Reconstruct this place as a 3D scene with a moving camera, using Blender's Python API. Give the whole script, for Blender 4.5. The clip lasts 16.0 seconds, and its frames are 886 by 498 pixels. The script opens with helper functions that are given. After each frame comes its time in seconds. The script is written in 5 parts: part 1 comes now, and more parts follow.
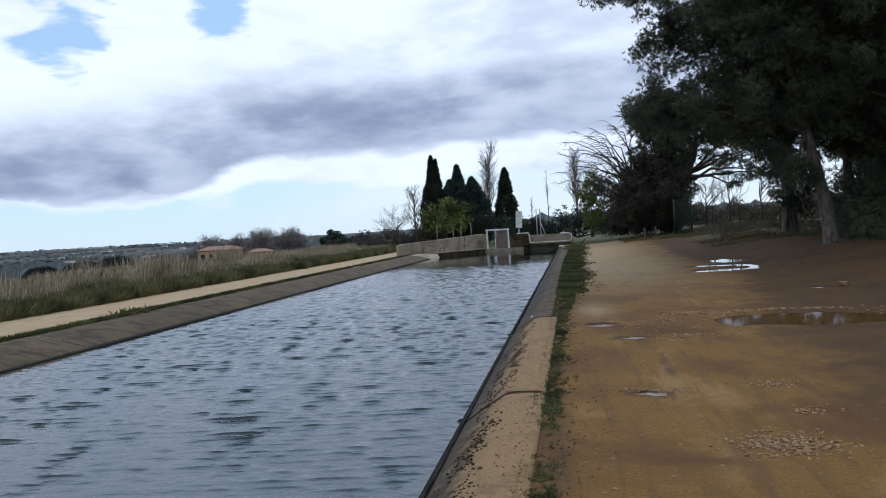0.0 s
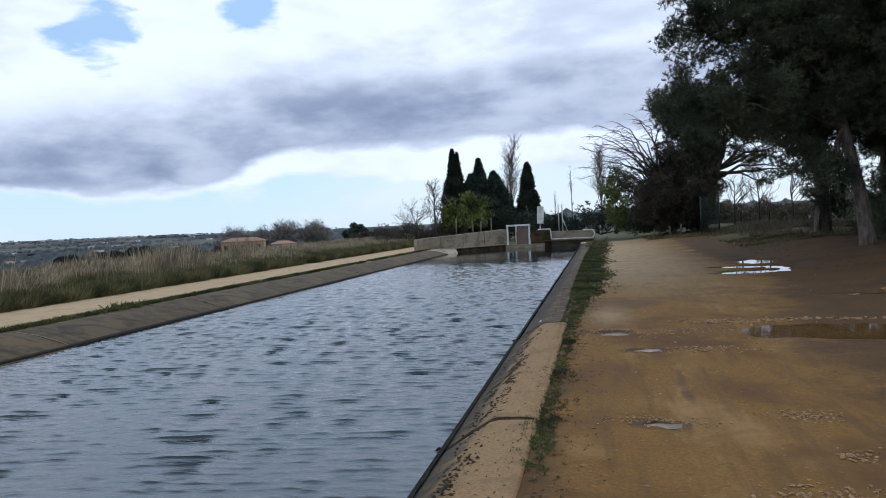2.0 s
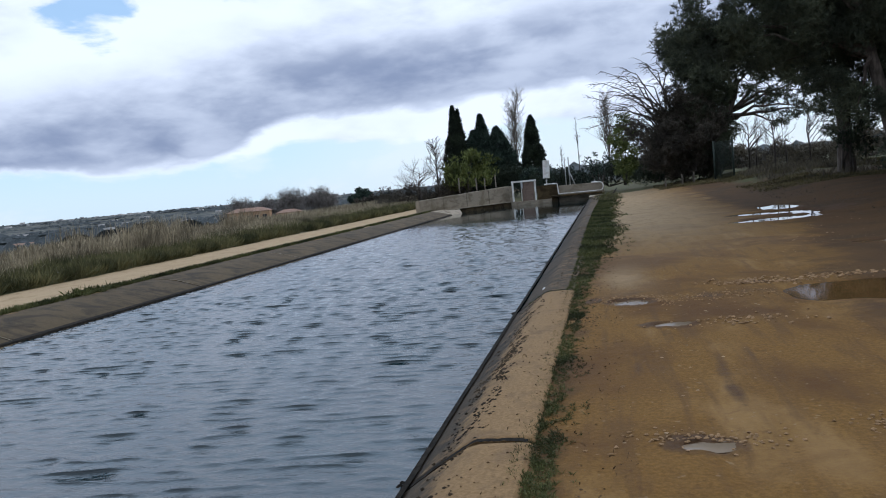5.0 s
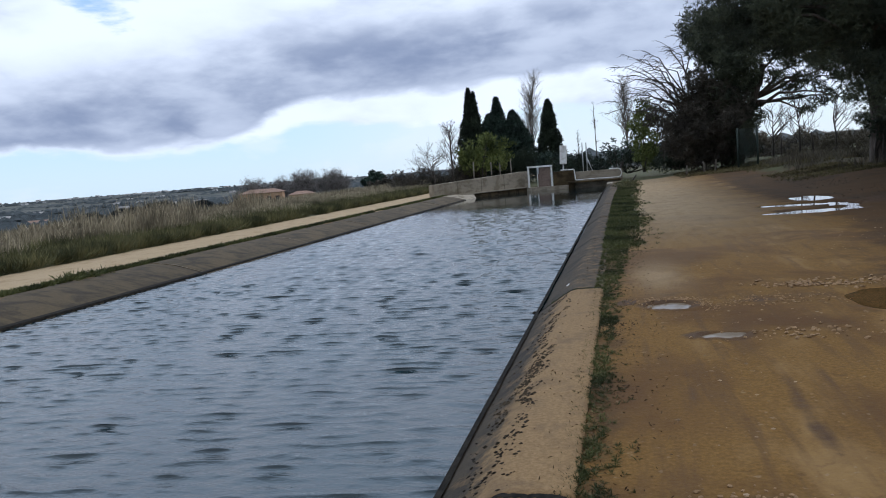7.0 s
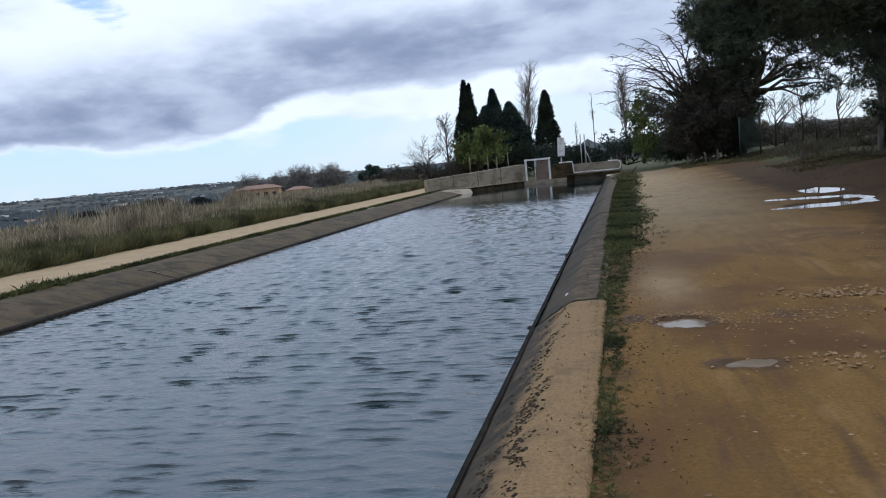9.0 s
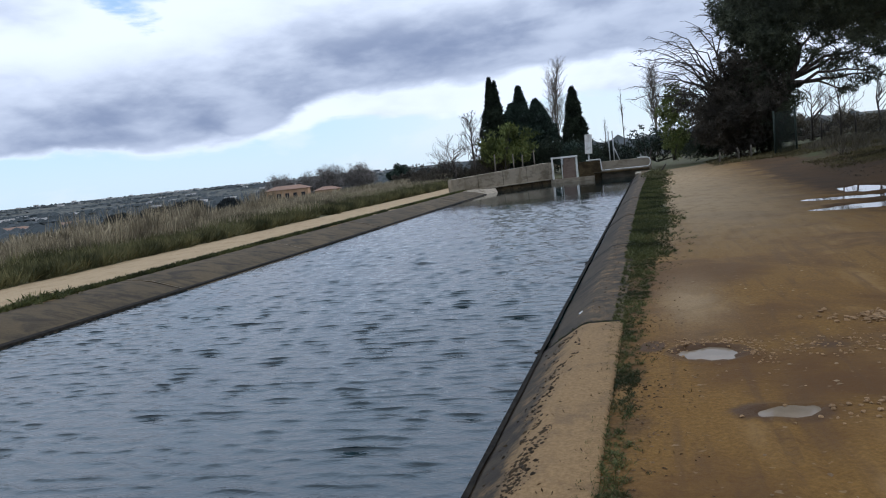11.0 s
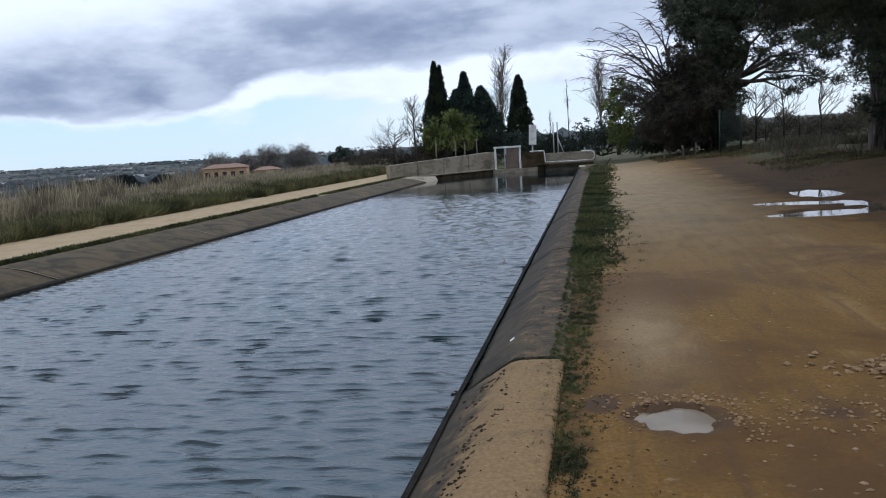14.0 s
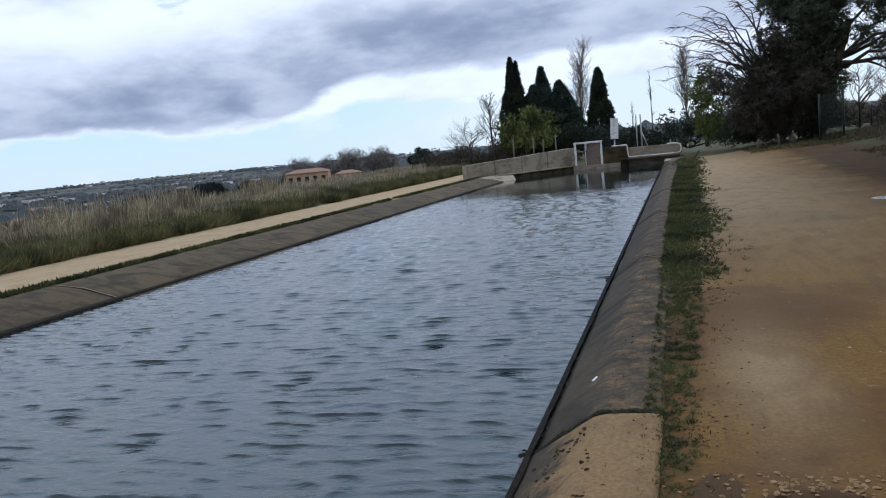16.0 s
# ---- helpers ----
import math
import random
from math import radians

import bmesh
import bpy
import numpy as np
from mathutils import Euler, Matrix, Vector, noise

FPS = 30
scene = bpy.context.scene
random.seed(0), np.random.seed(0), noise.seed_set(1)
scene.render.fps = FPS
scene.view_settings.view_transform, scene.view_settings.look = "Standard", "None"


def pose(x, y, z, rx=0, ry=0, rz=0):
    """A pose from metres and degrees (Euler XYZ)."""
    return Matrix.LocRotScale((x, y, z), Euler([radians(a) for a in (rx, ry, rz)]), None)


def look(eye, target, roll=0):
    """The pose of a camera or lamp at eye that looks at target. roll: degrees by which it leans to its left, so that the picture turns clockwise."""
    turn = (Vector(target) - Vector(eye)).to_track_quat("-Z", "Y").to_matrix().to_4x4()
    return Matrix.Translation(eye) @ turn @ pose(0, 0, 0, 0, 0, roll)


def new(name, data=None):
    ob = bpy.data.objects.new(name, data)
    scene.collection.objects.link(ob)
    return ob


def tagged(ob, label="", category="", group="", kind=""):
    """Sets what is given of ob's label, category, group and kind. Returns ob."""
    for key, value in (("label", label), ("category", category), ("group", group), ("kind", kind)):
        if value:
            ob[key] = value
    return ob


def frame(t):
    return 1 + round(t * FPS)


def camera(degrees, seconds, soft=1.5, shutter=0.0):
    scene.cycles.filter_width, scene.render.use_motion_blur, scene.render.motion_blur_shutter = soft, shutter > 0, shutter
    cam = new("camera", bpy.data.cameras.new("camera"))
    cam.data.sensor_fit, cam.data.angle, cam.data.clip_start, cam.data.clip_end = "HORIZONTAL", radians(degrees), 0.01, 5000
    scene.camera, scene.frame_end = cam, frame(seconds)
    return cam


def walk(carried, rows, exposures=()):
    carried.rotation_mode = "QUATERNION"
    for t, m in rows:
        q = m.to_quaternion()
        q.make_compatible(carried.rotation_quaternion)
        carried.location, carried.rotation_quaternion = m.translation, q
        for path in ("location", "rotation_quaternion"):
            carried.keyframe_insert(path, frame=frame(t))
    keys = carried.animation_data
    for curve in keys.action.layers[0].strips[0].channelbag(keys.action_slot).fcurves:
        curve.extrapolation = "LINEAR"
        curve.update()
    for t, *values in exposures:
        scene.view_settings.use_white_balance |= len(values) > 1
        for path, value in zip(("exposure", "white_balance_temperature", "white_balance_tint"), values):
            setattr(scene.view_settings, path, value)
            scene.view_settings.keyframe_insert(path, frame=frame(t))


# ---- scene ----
cam = camera(59.5, 16.0, soft=1.0)
PATH = [
    (0, (0.347, 0.203, 1.474), (0.012, 2.174, 1.421), -3.4),
    (0.5, (0.393, 0.407, 1.495), (0.065, 2.379, 1.468), -6.0),
    (1, (0.387, 0.673, 1.476), (0.201, 2.662, 1.394), -4.5),
    (1.5, (0.427, 1.021, 1.472), (0.286, 3.015, 1.408), -4.3),
    (2, (0.525, 1.256, 1.469), (0.127, 3.215, 1.405), -2.6),
    (2.5, (0.527, 1.476, 1.47), (0.188, 3.446, 1.387), -4.3),
    (3, (0.5, 1.753, 1.48), (0.311, 3.743, 1.406), -5.7),
    (3.5, (0.539, 2.053, 1.438), (0.289, 4.035, 1.333), -5.9),
    (6, (0.462, 3.421, 1.403), (0.0, 5.36, 1.235), -5.1),
    (6.5, (0.35, 3.644, 1.42), (-0.065, 5.594, 1.254), -5.0),
    (7, (0.304, 3.804, 1.409), (-0.159, 5.739, 1.208), -4.6),
    (7.5, (0.361, 4.051, 1.407), (-0.129, 5.984, 1.25), -4.6),
    (8, (0.297, 4.314, 1.393), (-0.236, 6.233, 1.202), -6.4),
    (8.5, (0.241, 4.534, 1.42), (-0.216, 6.469, 1.201), -5.2),
    (11, (0.38, 5.561, 1.507), (-0.159, 7.475, 1.291), -6.1),
    (11.5, (0.335, 5.754, 1.511), (-0.223, 7.662, 1.293), -5.6),
    (12, (0.288, 6.066, 1.519), (-0.139, 8.007, 1.292), -5.1),
    (12.5, (0.311, 6.329, 1.471), (-0.212, 8.246, 1.242), -6.5),
    (13, (0.352, 6.563, 1.477), (-0.239, 8.454, 1.199), -6.6),
    (13.5, (0.287, 6.845, 1.478), (-0.225, 8.762, 1.229), -3.5),
    (14, (0.288, 7.138, 1.482), (-0.108, 9.081, 1.218), -3.6),
    (14.5, (0.334, 7.46, 1.462), (-0.248, 9.357, 1.216), -4.2),
    (15, (0.314, 7.7, 1.46), (-0.257, 9.595, 1.173), -4.3),
    (15.5, (0.215, 7.927, 1.487), (-0.269, 9.847, 1.203), -4.6),
    (16, (0.199, 8.208, 1.481), (-0.401, 10.1, 1.231), -5.6),
]
walk(cam, [(t, look(eye, target, roll)) for t, eye, target, roll in PATH], [(0.0, 0.0, 6000, 10), (16.0, 0.0, 6000, 10)])

# ---- world and sun ----
world = bpy.data.worlds.new("overcast_sky")
scene.world = world
world.use_nodes = True
wt = world.node_tree
wt.nodes.clear()


def wnode(kind, **inputs):
    n = wt.nodes.new(kind)
    for k, v in inputs.items():
        if k in ("operation", "data_type", "blend_type", "sky_type", "sun_disc", "sun_elevation", "sun_rotation", "noise_dimensions", "interpolation_type"):
            if k == "operation": n.operation = v
            elif k == "data_type": n.data_type = v
            elif k == "blend_type": n.blend_type = v
            elif k == "sky_type": n.sky_type = v
            elif k == "sun_disc": n.sun_disc = v
            elif k == "sun_elevation": n.sun_elevation = v
            elif k == "sun_rotation": n.sun_rotation = v
            elif k == "noise_dimensions": n.noise_dimensions = v
            else: n.interpolation_type = v
    return n


def wval(sock, v):
    if isinstance(v, bpy.types.NodeSocket):
        wt.links.new(v, sock)
    else:
        sock.default_value = v


def wmath(op, a, b=0.0, c=0.0):
    n = wnode("ShaderNodeMath", operation=op)
    wval(n.inputs[0], a); wval(n.inputs[1], b); wval(n.inputs[2], c)
    return n.outputs[0]


def wstep(v, lo, hi):
    n = wnode("ShaderNodeMapRange", interpolation_type="SMOOTHSTEP")
    wval(n.inputs[0], v); wval(n.inputs[1], lo); wval(n.inputs[2], hi)
    return n.outputs[0]


def wmix(f, a, b):
    n = wnode("ShaderNodeMix", data_type="RGBA")
    wval(n.inputs[0], f); wval(n.inputs[6], a); wval(n.inputs[7], b)
    return n.outputs[2]


CLOUD_GAPS = [(-0.560, 0.80, 0.250, 0.040), (-0.396, 0.881, 0.272, 0.034)]
SUN_EL, SUN_AZ = radians(54), radians(48)
coord = wnode("ShaderNodeTexCoord")
sep = wnode("ShaderNodeSeparateXYZ")
wt.links.new(coord.outputs["Generated"], sep.inputs[0])
dx, dy, dz = sep.outputs
up = wmath("MAXIMUM", dz, 0.0)
comb = wnode("ShaderNodeCombineXYZ")
wval(comb.inputs[0], dx); wval(comb.inputs[1], dy); wval(comb.inputs[2], wmath("MULTIPLY", up, 2.6))


def wnoise(scale, detail, rough, distort, shift):
    mp = wnode("ShaderNodeMapping")
    wt.links.new(comb.outputs[0], mp.inputs[0])
    mp.inputs[1].default_value = shift
    n = wnode("ShaderNodeTexNoise")
    wt.links.new(mp.outputs[0], n.inputs["Vector"])
    n.inputs["Scale"].default_value, n.inputs["Detail"].default_value = scale, detail
    n.inputs["Roughness"].default_value, n.inputs["Distortion"].default_value = rough, distort
    return n.outputs["Fac"]


mid = wnoise(6.0, 7.0, 0.52, 0.2, (9.3, 4.2, 1.0))
lump = wnoise(15.0, 6.0, 0.50, 0.25, (2.3, 6.2, 3.0))
soft = wnoise(3.2, 4.0, 0.5, 0.2, (3.1, 1.7, 0.0))
hole = wnoise(4.0, 5.0, 0.5, 0.2, (5.5, 8.1, 2.0))
# elevation, warped by the clouds' own shape; a clear strip at the horizon, then a white bank, then the grey deck
lift = wmath("MULTIPLY_ADD", wmath("SUBTRACT", mid, 0.5), 0.055, up)
lift = wmath("MULTIPLY_ADD", wmath("SUBTRACT", lump, 0.5), 0.028, lift)
side = wstep(dx, -0.49, -0.35)
bank_el = wmath("MULTIPLY_ADD", side, 0.012, 0.052)
deck_el = wmath("MULTIPLY_ADD", wstep(dx, -0.4, 0.3), 0.016, wmath("MULTIPLY_ADD", side, 0.045, 0.054))
top_el = wmath("MULTIPLY_ADD", wstep(dx, -0.66, -0.30), 0.05, wmath("MULTIPLY_ADD", wstep(dx, -0.2, 0.3), 0.03, 0.140))
bank = wstep(wmath("SUBTRACT", lift, bank_el), -0.004, 0.007)
deck = wstep(wmath("SUBTRACT", lift, deck_el), -0.004, 0.012)
billow = wstep(wmath("ADD", wmath("MULTIPLY", soft, 0.35), wmath("ADD", wmath("MULTIPLY", mid, 0.40), wmath("MULTIPLY", lump, 0.25))), 0.60, 0.40)
fade = wmath("SUBTRACT", 1.0, wstep(wmath("SUBTRACT", lift, top_el), -0.055, 0.050))
grey = wmath("MULTIPLY", wmath("MULTIPLY", fade, deck), wmath("MULTIPLY_ADD", billow, 0.45, 0.55))
grey = wmath("MAXIMUM", grey, wmath("MULTIPLY", wmath("MULTIPLY", billow, wstep(soft, 0.58, 0.42)), 0.42))
cloud = wmix(grey, (9.9, 10.6, 11.9, 1), (2.9, 3.5, 5.0, 1))
# unseen cloud high up ahead, made brighter to lift the water's reflections
bright = wmath("MULTIPLY", wmath("MULTIPLY", wstep(up, 0.32, 0.50), wstep(dy, 0.0, 0.6)), 0.85)
cloud = wmix(bright, cloud, (14.0, 17.0, 21.0, 1))
sky = wnode("ShaderNodeTexSky", sky_type="NISHITA", sun_disc=False, sun_elevation=SUN_EL, sun_rotation=SUN_AZ)
strip = wmix(wstep(up, 0.0, 0.07), (8.4, 10.2, 11.6, 1), (7.3, 9.7, 11.9, 1))
strip = wmix(wmath("MULTIPLY", wstep(mid, 0.46, 0.58), 0.6), strip, (9.6, 10.7, 11.5, 1))
strip = wmix(wmath("MULTIPLY", wstep(dx, -0.45, -0.2), 0.6), strip, (9.7, 10.6, 11.4, 1))
clear = wmix(0.8, sky.outputs[0], strip)
# breaks in the cloud deck, each round a direction
gaps = 0.0
for gx0, gy0, gz0, size in CLOUD_GAPS:
    dot = wnode("ShaderNodeVectorMath", operation="DOT_PRODUCT")
    wt.links.new(coord.outputs["Generated"], dot.inputs[0])
    dot.inputs[1].default_value = Vector((gx0, gy0, gz0)).normalized()
    near_gap = wmath("MULTIPLY_ADD", wmath("SUBTRACT", lump, 0.5), 4.5 * size * size, dot.outputs["Value"])
    gaps = wmath("MAXIMUM", gaps, wstep(near_gap, math.cos(size * 1.35), math.cos(size * 0.3)))
holes = wmath("MAXIMUM", wmath("MULTIPLY", wstep(hole, 0.60, 0.68), wstep(up, 0.40, 0.5)), wmath("MULTIPLY", gaps, 0.75))
blue = wmix(0.7, sky.outputs[0], (3.0, 6.2, 10.0, 1))
above = wmix(holes, cloud, blue)
final = wmix(bank, wmix(wmath("MULTIPLY", gaps, 0.3), clear, blue), above)
back = wnode("ShaderNodeBackground")
wt.links.new(final, back.inputs[0])
back.inputs[1].default_value = 0.096
wout = wnode("ShaderNodeOutputWorld")
wt.links.new(back.outputs[0], wout.inputs[0])

sun_data = bpy.data.lights.new("sun", "SUN")
sun_data.energy, sun_data.angle, sun_data.color = 0.9, radians(40), (1.0, 0.90, 0.76)
sun = new("sun", sun_data)
sun.matrix_world = look((math.sin(SUN_AZ) * 90, math.cos(SUN_AZ) * 90, 80), (0, 0, 0))

# ---- materials ----


class Mat:
    """A node material under construction."""

    def __init__(self, name, rough=0.9, metal=0.0, spec=0.3):
        self.m = bpy.data.materials.new(name)
        self.m.use_nodes = True
        self.t = self.m.node_tree
        self.b = self.t.nodes["Principled BSDF"]
        self.b.inputs["Roughness"].default_value = rough
        self.b.inputs["Metallic"].default_value = metal
        self.b.inputs["Specular IOR Level"].default_value = spec
        self.c = self.t.nodes.new("ShaderNodeTexCoord").outputs["Object"]

    def put(self, sock, v):
        if isinstance(v, bpy.types.NodeSocket):
            self.t.links.new(v, sock)
        else:
            sock.default_value = v

    def noise(self, scale, detail=5.0, rough=0.6, distort=0.0, stretch=(1, 1, 1), turn=(0, 0, 0)):
        mp = self.t.nodes.new("ShaderNodeMapping")
        self.put(mp.inputs[0], self.c)
        mp.inputs[2].default_value, mp.inputs[3].default_value = turn, stretch
        n = self.t.nodes.new("ShaderNodeTexNoise")
        self.put(n.inputs["Vector"], mp.outputs[0])
        n.inputs["Scale"].default_value, n.inputs["Detail"].default_value = scale, detail
        n.inputs["Roughness"].default_value, n.inputs["Distortion"].default_value = rough, distort
        return n.outputs["Fac"]

    def step(self, v, lo, hi):
        n = self.t.nodes.new("ShaderNodeMapRange")
        n.interpolation_type = "SMOOTHSTEP"
        self.put(n.inputs[0], v); n.inputs[1].default_value, n.inputs[2].default_value = lo, hi
        return n.outputs[0]

    def mix(self, f, a, b):
        n = self.t.nodes.new("ShaderNodeMix")
        n.data_type = "RGBA"
        self.put(n.inputs[0], f)
        self.put(n.inputs[6], a if isinstance(a, bpy.types.NodeSocket) else (*a, 1))
        self.put(n.inputs[7], b if isinstance(b, bpy.types.NodeSocket) else (*b, 1))
        return n.outputs[2]

    def math(self, op, a, b=0.0):
        n = self.t.nodes.new("ShaderNodeMath")
        n.operation = op
        self.put(n.inputs[0], a); self.put(n.inputs[1], b)
        return n.outputs[0]

    def attr(self, name):
        n = self.t.nodes.new("ShaderNodeAttribute")
        n.attribute_name = name
        return n.outputs["Fac"]

    def island(self):
        return self.t.nodes.new("ShaderNodeNewGeometry").outputs["Random Per Island"]

    def rand(self):
        return self.t.nodes.new("ShaderNodeObjectInfo").outputs["Random"]

    def done(self, colour, height=None, bump=0.3, dist=0.02, rough=None):
        self.put(self.b.inputs["Base Color"], colour if isinstance(colour, bpy.types.NodeSocket) else (*colour, 1))
        if rough is not None:
            self.put(self.b.inputs["Roughness"], rough)
        if height is not None:
            n = self.t.nodes.new("ShaderNodeBump")
            n.inputs["Strength"].default_value, n.inputs["Distance"].default_value = bump, dist
            self.put(n.inputs["Height"], height)
            self.t.links.new(n.outputs[0], self.b.inputs["Normal"])
        return self.m


def plain(name, a, b, scale, rough=0.85, bump=0.3, dist=0.01, c=None, cscale=1.2, vary=0.0, metal=0.0, stretch=(1, 1, 1)):
    """Two tones of grain, a third in broad stains, and a touch of difference from piece to piece."""
    k = Mat(name, rough, metal)
    n = k.noise(scale, 6, 0.65, 0, stretch)
    col = k.mix(k.step(n, 0.32, 0.68), a, b)
    if c is not None:
        col = k.mix(k.step(k.noise(cscale, 4, 0.6, 0.4), 0.48, 0.68), col, c)
    if vary:
        col = k.mix(k.math("MULTIPLY", k.rand(), vary), col, tuple(v * 0.55 for v in a))
    return k.done(col, n, bump, dist)


def leafy(name, dark, light, rough=0.7, through_light=0.0):
    k = Mat(name, rough, 0, 0.2)
    col = k.mix(k.island(), dark, light)
    col = k.mix(k.step(k.noise(0.9, 3), 0.4, 0.65), col, tuple(0.6 * v for v in dark))
    return k.done(col)


def ground_material():
    k = Mat("earth", 0.95, 0, 0.15)
    fine, mid2, broad = k.noise(38, 6, 0.7), k.noise(5, 5, 0.6), k.noise(0.55, 5, 0.6, 0.5)
    rut = k.noise(3.0, 4, 0.6, 0.3, (2.2, 0.22, 1))
    track = k.mix(k.step(fine, 0.3, 0.7), (0.118, 0.0605, 0.0155), (0.188, 0.103, 0.028))
    track = k.mix(k.math("MULTIPLY", k.step(k.noise(0.9, 4, 0.6, 0.4, (1.3, 0.5, 1)), 0.52, 0.68), 0.6), track, (0.255, 0.156, 0.064))
    track = k.mix(k.step(broad, 0.44, 0.64), track, (0.092, 0.046, 0.0165))
    track = k.mix(k.math("MULTIPLY", k.step(rut, 0.48, 0.68), 0.6), track, (0.090, 0.049, 0.021))
    track = k.mix(k.math("MULTIPLY", k.step(k.noise(17, 2, 0.5), 0.66, 0.74), 0.35), track, (0.28, 0.21, 0.135))
    track = k.mix(k.math("MULTIPLY", k.step(k.noise(9, 5, 0.7, 0.6), 0.56, 0.72), 0.55), track, (0.080, 0.041, 0.017))
    soil = k.mix(k.step(fine, 0.3, 0.7), (0.060, 0.032, 0.012), (0.104, 0.058, 0.023))
    soil = k.mix(k.step(broad, 0.42, 0.66), soil, (0.058, 0.034, 0.016))
    turf = k.mix(k.step(mid2, 0.35, 0.65), (0.042, 0.048, 0.02), (0.095, 0.078, 0.042))
    turf = k.mix(k.step(broad, 0.45, 0.62), turf, (0.065, 0.070, 0.028))
    far = k.mix(k.step(k.noise(0.012, 5, 0.6, 0.2, (1, 2.6, 1)), 0.42, 0.58), (0.040, 0.048, 0.046), (0.100, 0.096, 0.080))
    far = k.mix(k.step(k.noise(0.03, 3, 0.5, 0, (1, 3, 1)), 0.6, 0.7), far, (0.19, 0.18, 0.15))
    ragged = k.math("MULTIPLY", k.math("SUBTRACT", k.noise(1.6, 5, 0.65), 0.5), 0.9)

    def zone(name):
        return k.step(k.math("ADD", k.attr(name), ragged), 0.35, 0.65)

    pale = k.mix(k.step(fine, 0.3, 0.7), (0.29, 0.208, 0.118), (0.41, 0.304, 0.182))
    pale = k.mix(k.math("MULTIPLY", k.step(k.noise(2.2, 6, 0.7, 0.4, (1.4, 0.7, 1)), 0.46, 0.66), 0.55), pale, (0.205, 0.135, 0.068))
    track = k.mix(k.attr("towpath"), track, pale)
    col = k.mix(zone("soil"), track, soil)
    col = k.mix(zone("turf"), col, turf)
    col = k.mix(k.step(k.attr("far"), 0.3, 0.7), col, far)
    damp_dark = zone("damp_dark")
    col = k.mix(damp_dark, col, (0.070, 0.038, 0.018))
    h = k.math("ADD", k.math("MULTIPLY", fine, 0.35), k.math("ADD", mid2, k.math("MULTIPLY", rut, 0.8)))
    r = k.math("SUBTRACT", 0.95, k.math("MULTIPLY", damp_dark, 0.15))
    return k.done(col, h, 0.55, 0.03, r)


def concrete_material(name, a, b, c, sand=0.0):
    k = Mat(name, 0.88, 0, 0.25)
    fine, broad = k.noise(45, 7, 0.7), k.noise(1.7, 6, 0.65, 0.6)
    col = k.mix(k.step(fine, 0.3, 0.7), a, b)
    col = k.mix(k.math("MULTIPLY", k.rand(), 0.35), col, c)
    col = k.mix(k.step(broad, 0.45, 0.66), col, c)
    drip = k.noise(4, 5, 0.6, 0.2, (0.3, 1.6, 1))
    col = k.mix(k.math("MULTIPLY", k.step(drip, 0.48, 0.66), 0.55), col, tuple(0.6 * v for v in c))
    if sand:
        top = k.attr("sand")
        rag = k.math("MULTIPLY", k.math("SUBTRACT", k.noise(4.5, 8, 0.75), 0.5), 1.7)
        f = k.math("MULTIPLY", k.step(k.math("ADD", top, rag), 0.30, 0.80), sand)
        dust = k.mix(k.step(fine, 0.35, 0.65), (0.172, 0.103, 0.043), (0.250, 0.156, 0.070))
        dust = k.mix(k.math("MULTIPLY", k.step(k.noise(2.4, 6, 0.7, 0.5), 0.48, 0.66), 0.6), dust, (0.110, 0.070, 0.036))
        col = k.mix(f, col, dust)
    return k.done(col, k.math("ADD", fine, k.math("MULTIPLY", broad, 1.5)), 0.4, 0.012)


def water_material():
    k = Mat("canal_water", 0.012, 0, 1.0)
    k.b.inputs["IOR"].default_value = 1.33
    tone = k.mix(k.step(k.noise(0.25, 3), 0.4, 0.65), (0.004, 0.014, 0.017), (0.007, 0.021, 0.025))
    h = k.math("ADD", k.noise(7.5, 4, 0.55, 0.6, (0.55, 1.3, 1)), k.math("MULTIPLY", k.noise(24, 3, 0.5, 0.3, (0.6, 1.3, 1)), 0.5))
    calm = k.attr("calm")
    n = k.t.nodes.new("ShaderNodeBump")
    k.put(n.inputs["Strength"], k.math("SUBTRACT", 0.20, k.math("MULTIPLY", calm, 0.185)))
    n.inputs["Distance"].default_value = 0.06
    k.put(n.inputs["Height"], h)
    k.t.links.new(n.outputs[0], k.b.inputs["Normal"])
    return k.done(tone)


def puddle_material(name, a, b, rough, spec):
    k = Mat(name, rough, 0, spec)
    k.b.inputs["IOR"].default_value = 1.33
    return k.done(k.mix(k.step(k.noise(2.5, 4), 0.35, 0.7), a, b), k.noise(9, 2), 0.03, 0.01)


M_GROUND = ground_material()
M_SLAB = concrete_material("weathered_concrete", (0.062, 0.042, 0.018), (0.122, 0.085, 0.041), (0.032, 0.022, 0.010), 0.0)
M_SLAB_SANDY = concrete_material("sand_dusted_concrete", (0.040, 0.029, 0.017), (0.076, 0.056, 0.033), (0.025, 0.018, 0.011), 1.0)
M_WALL = concrete_material("pale_concrete", (0.27, 0.23, 0.175), (0.39, 0.34, 0.262), (0.20, 0.165, 0.115))
# wet algae at the waterline; also the shade painted over the slab joints
M_WET_SHADE = plain("wet_algae_joint_shade", (0.010, 0.009, 0.008), (0.028, 0.024, 0.019), 20, 0.9, 0.3)
M_WET_SHADE.node_tree.nodes["Principled BSDF"].inputs["Specular IOR Level"].default_value = 0.05
M_WATER = water_material()
M_PUDDLE = puddle_material("brown_puddle_water", (0.085, 0.045, 0.015), (0.12, 0.066, 0.025), 0.03, 0.2)
M_CLAYPUDDLE = puddle_material("clay_clouded_water", (0.17, 0.130, 0.09), (0.225, 0.174, 0.122), 0.03, 0.16)
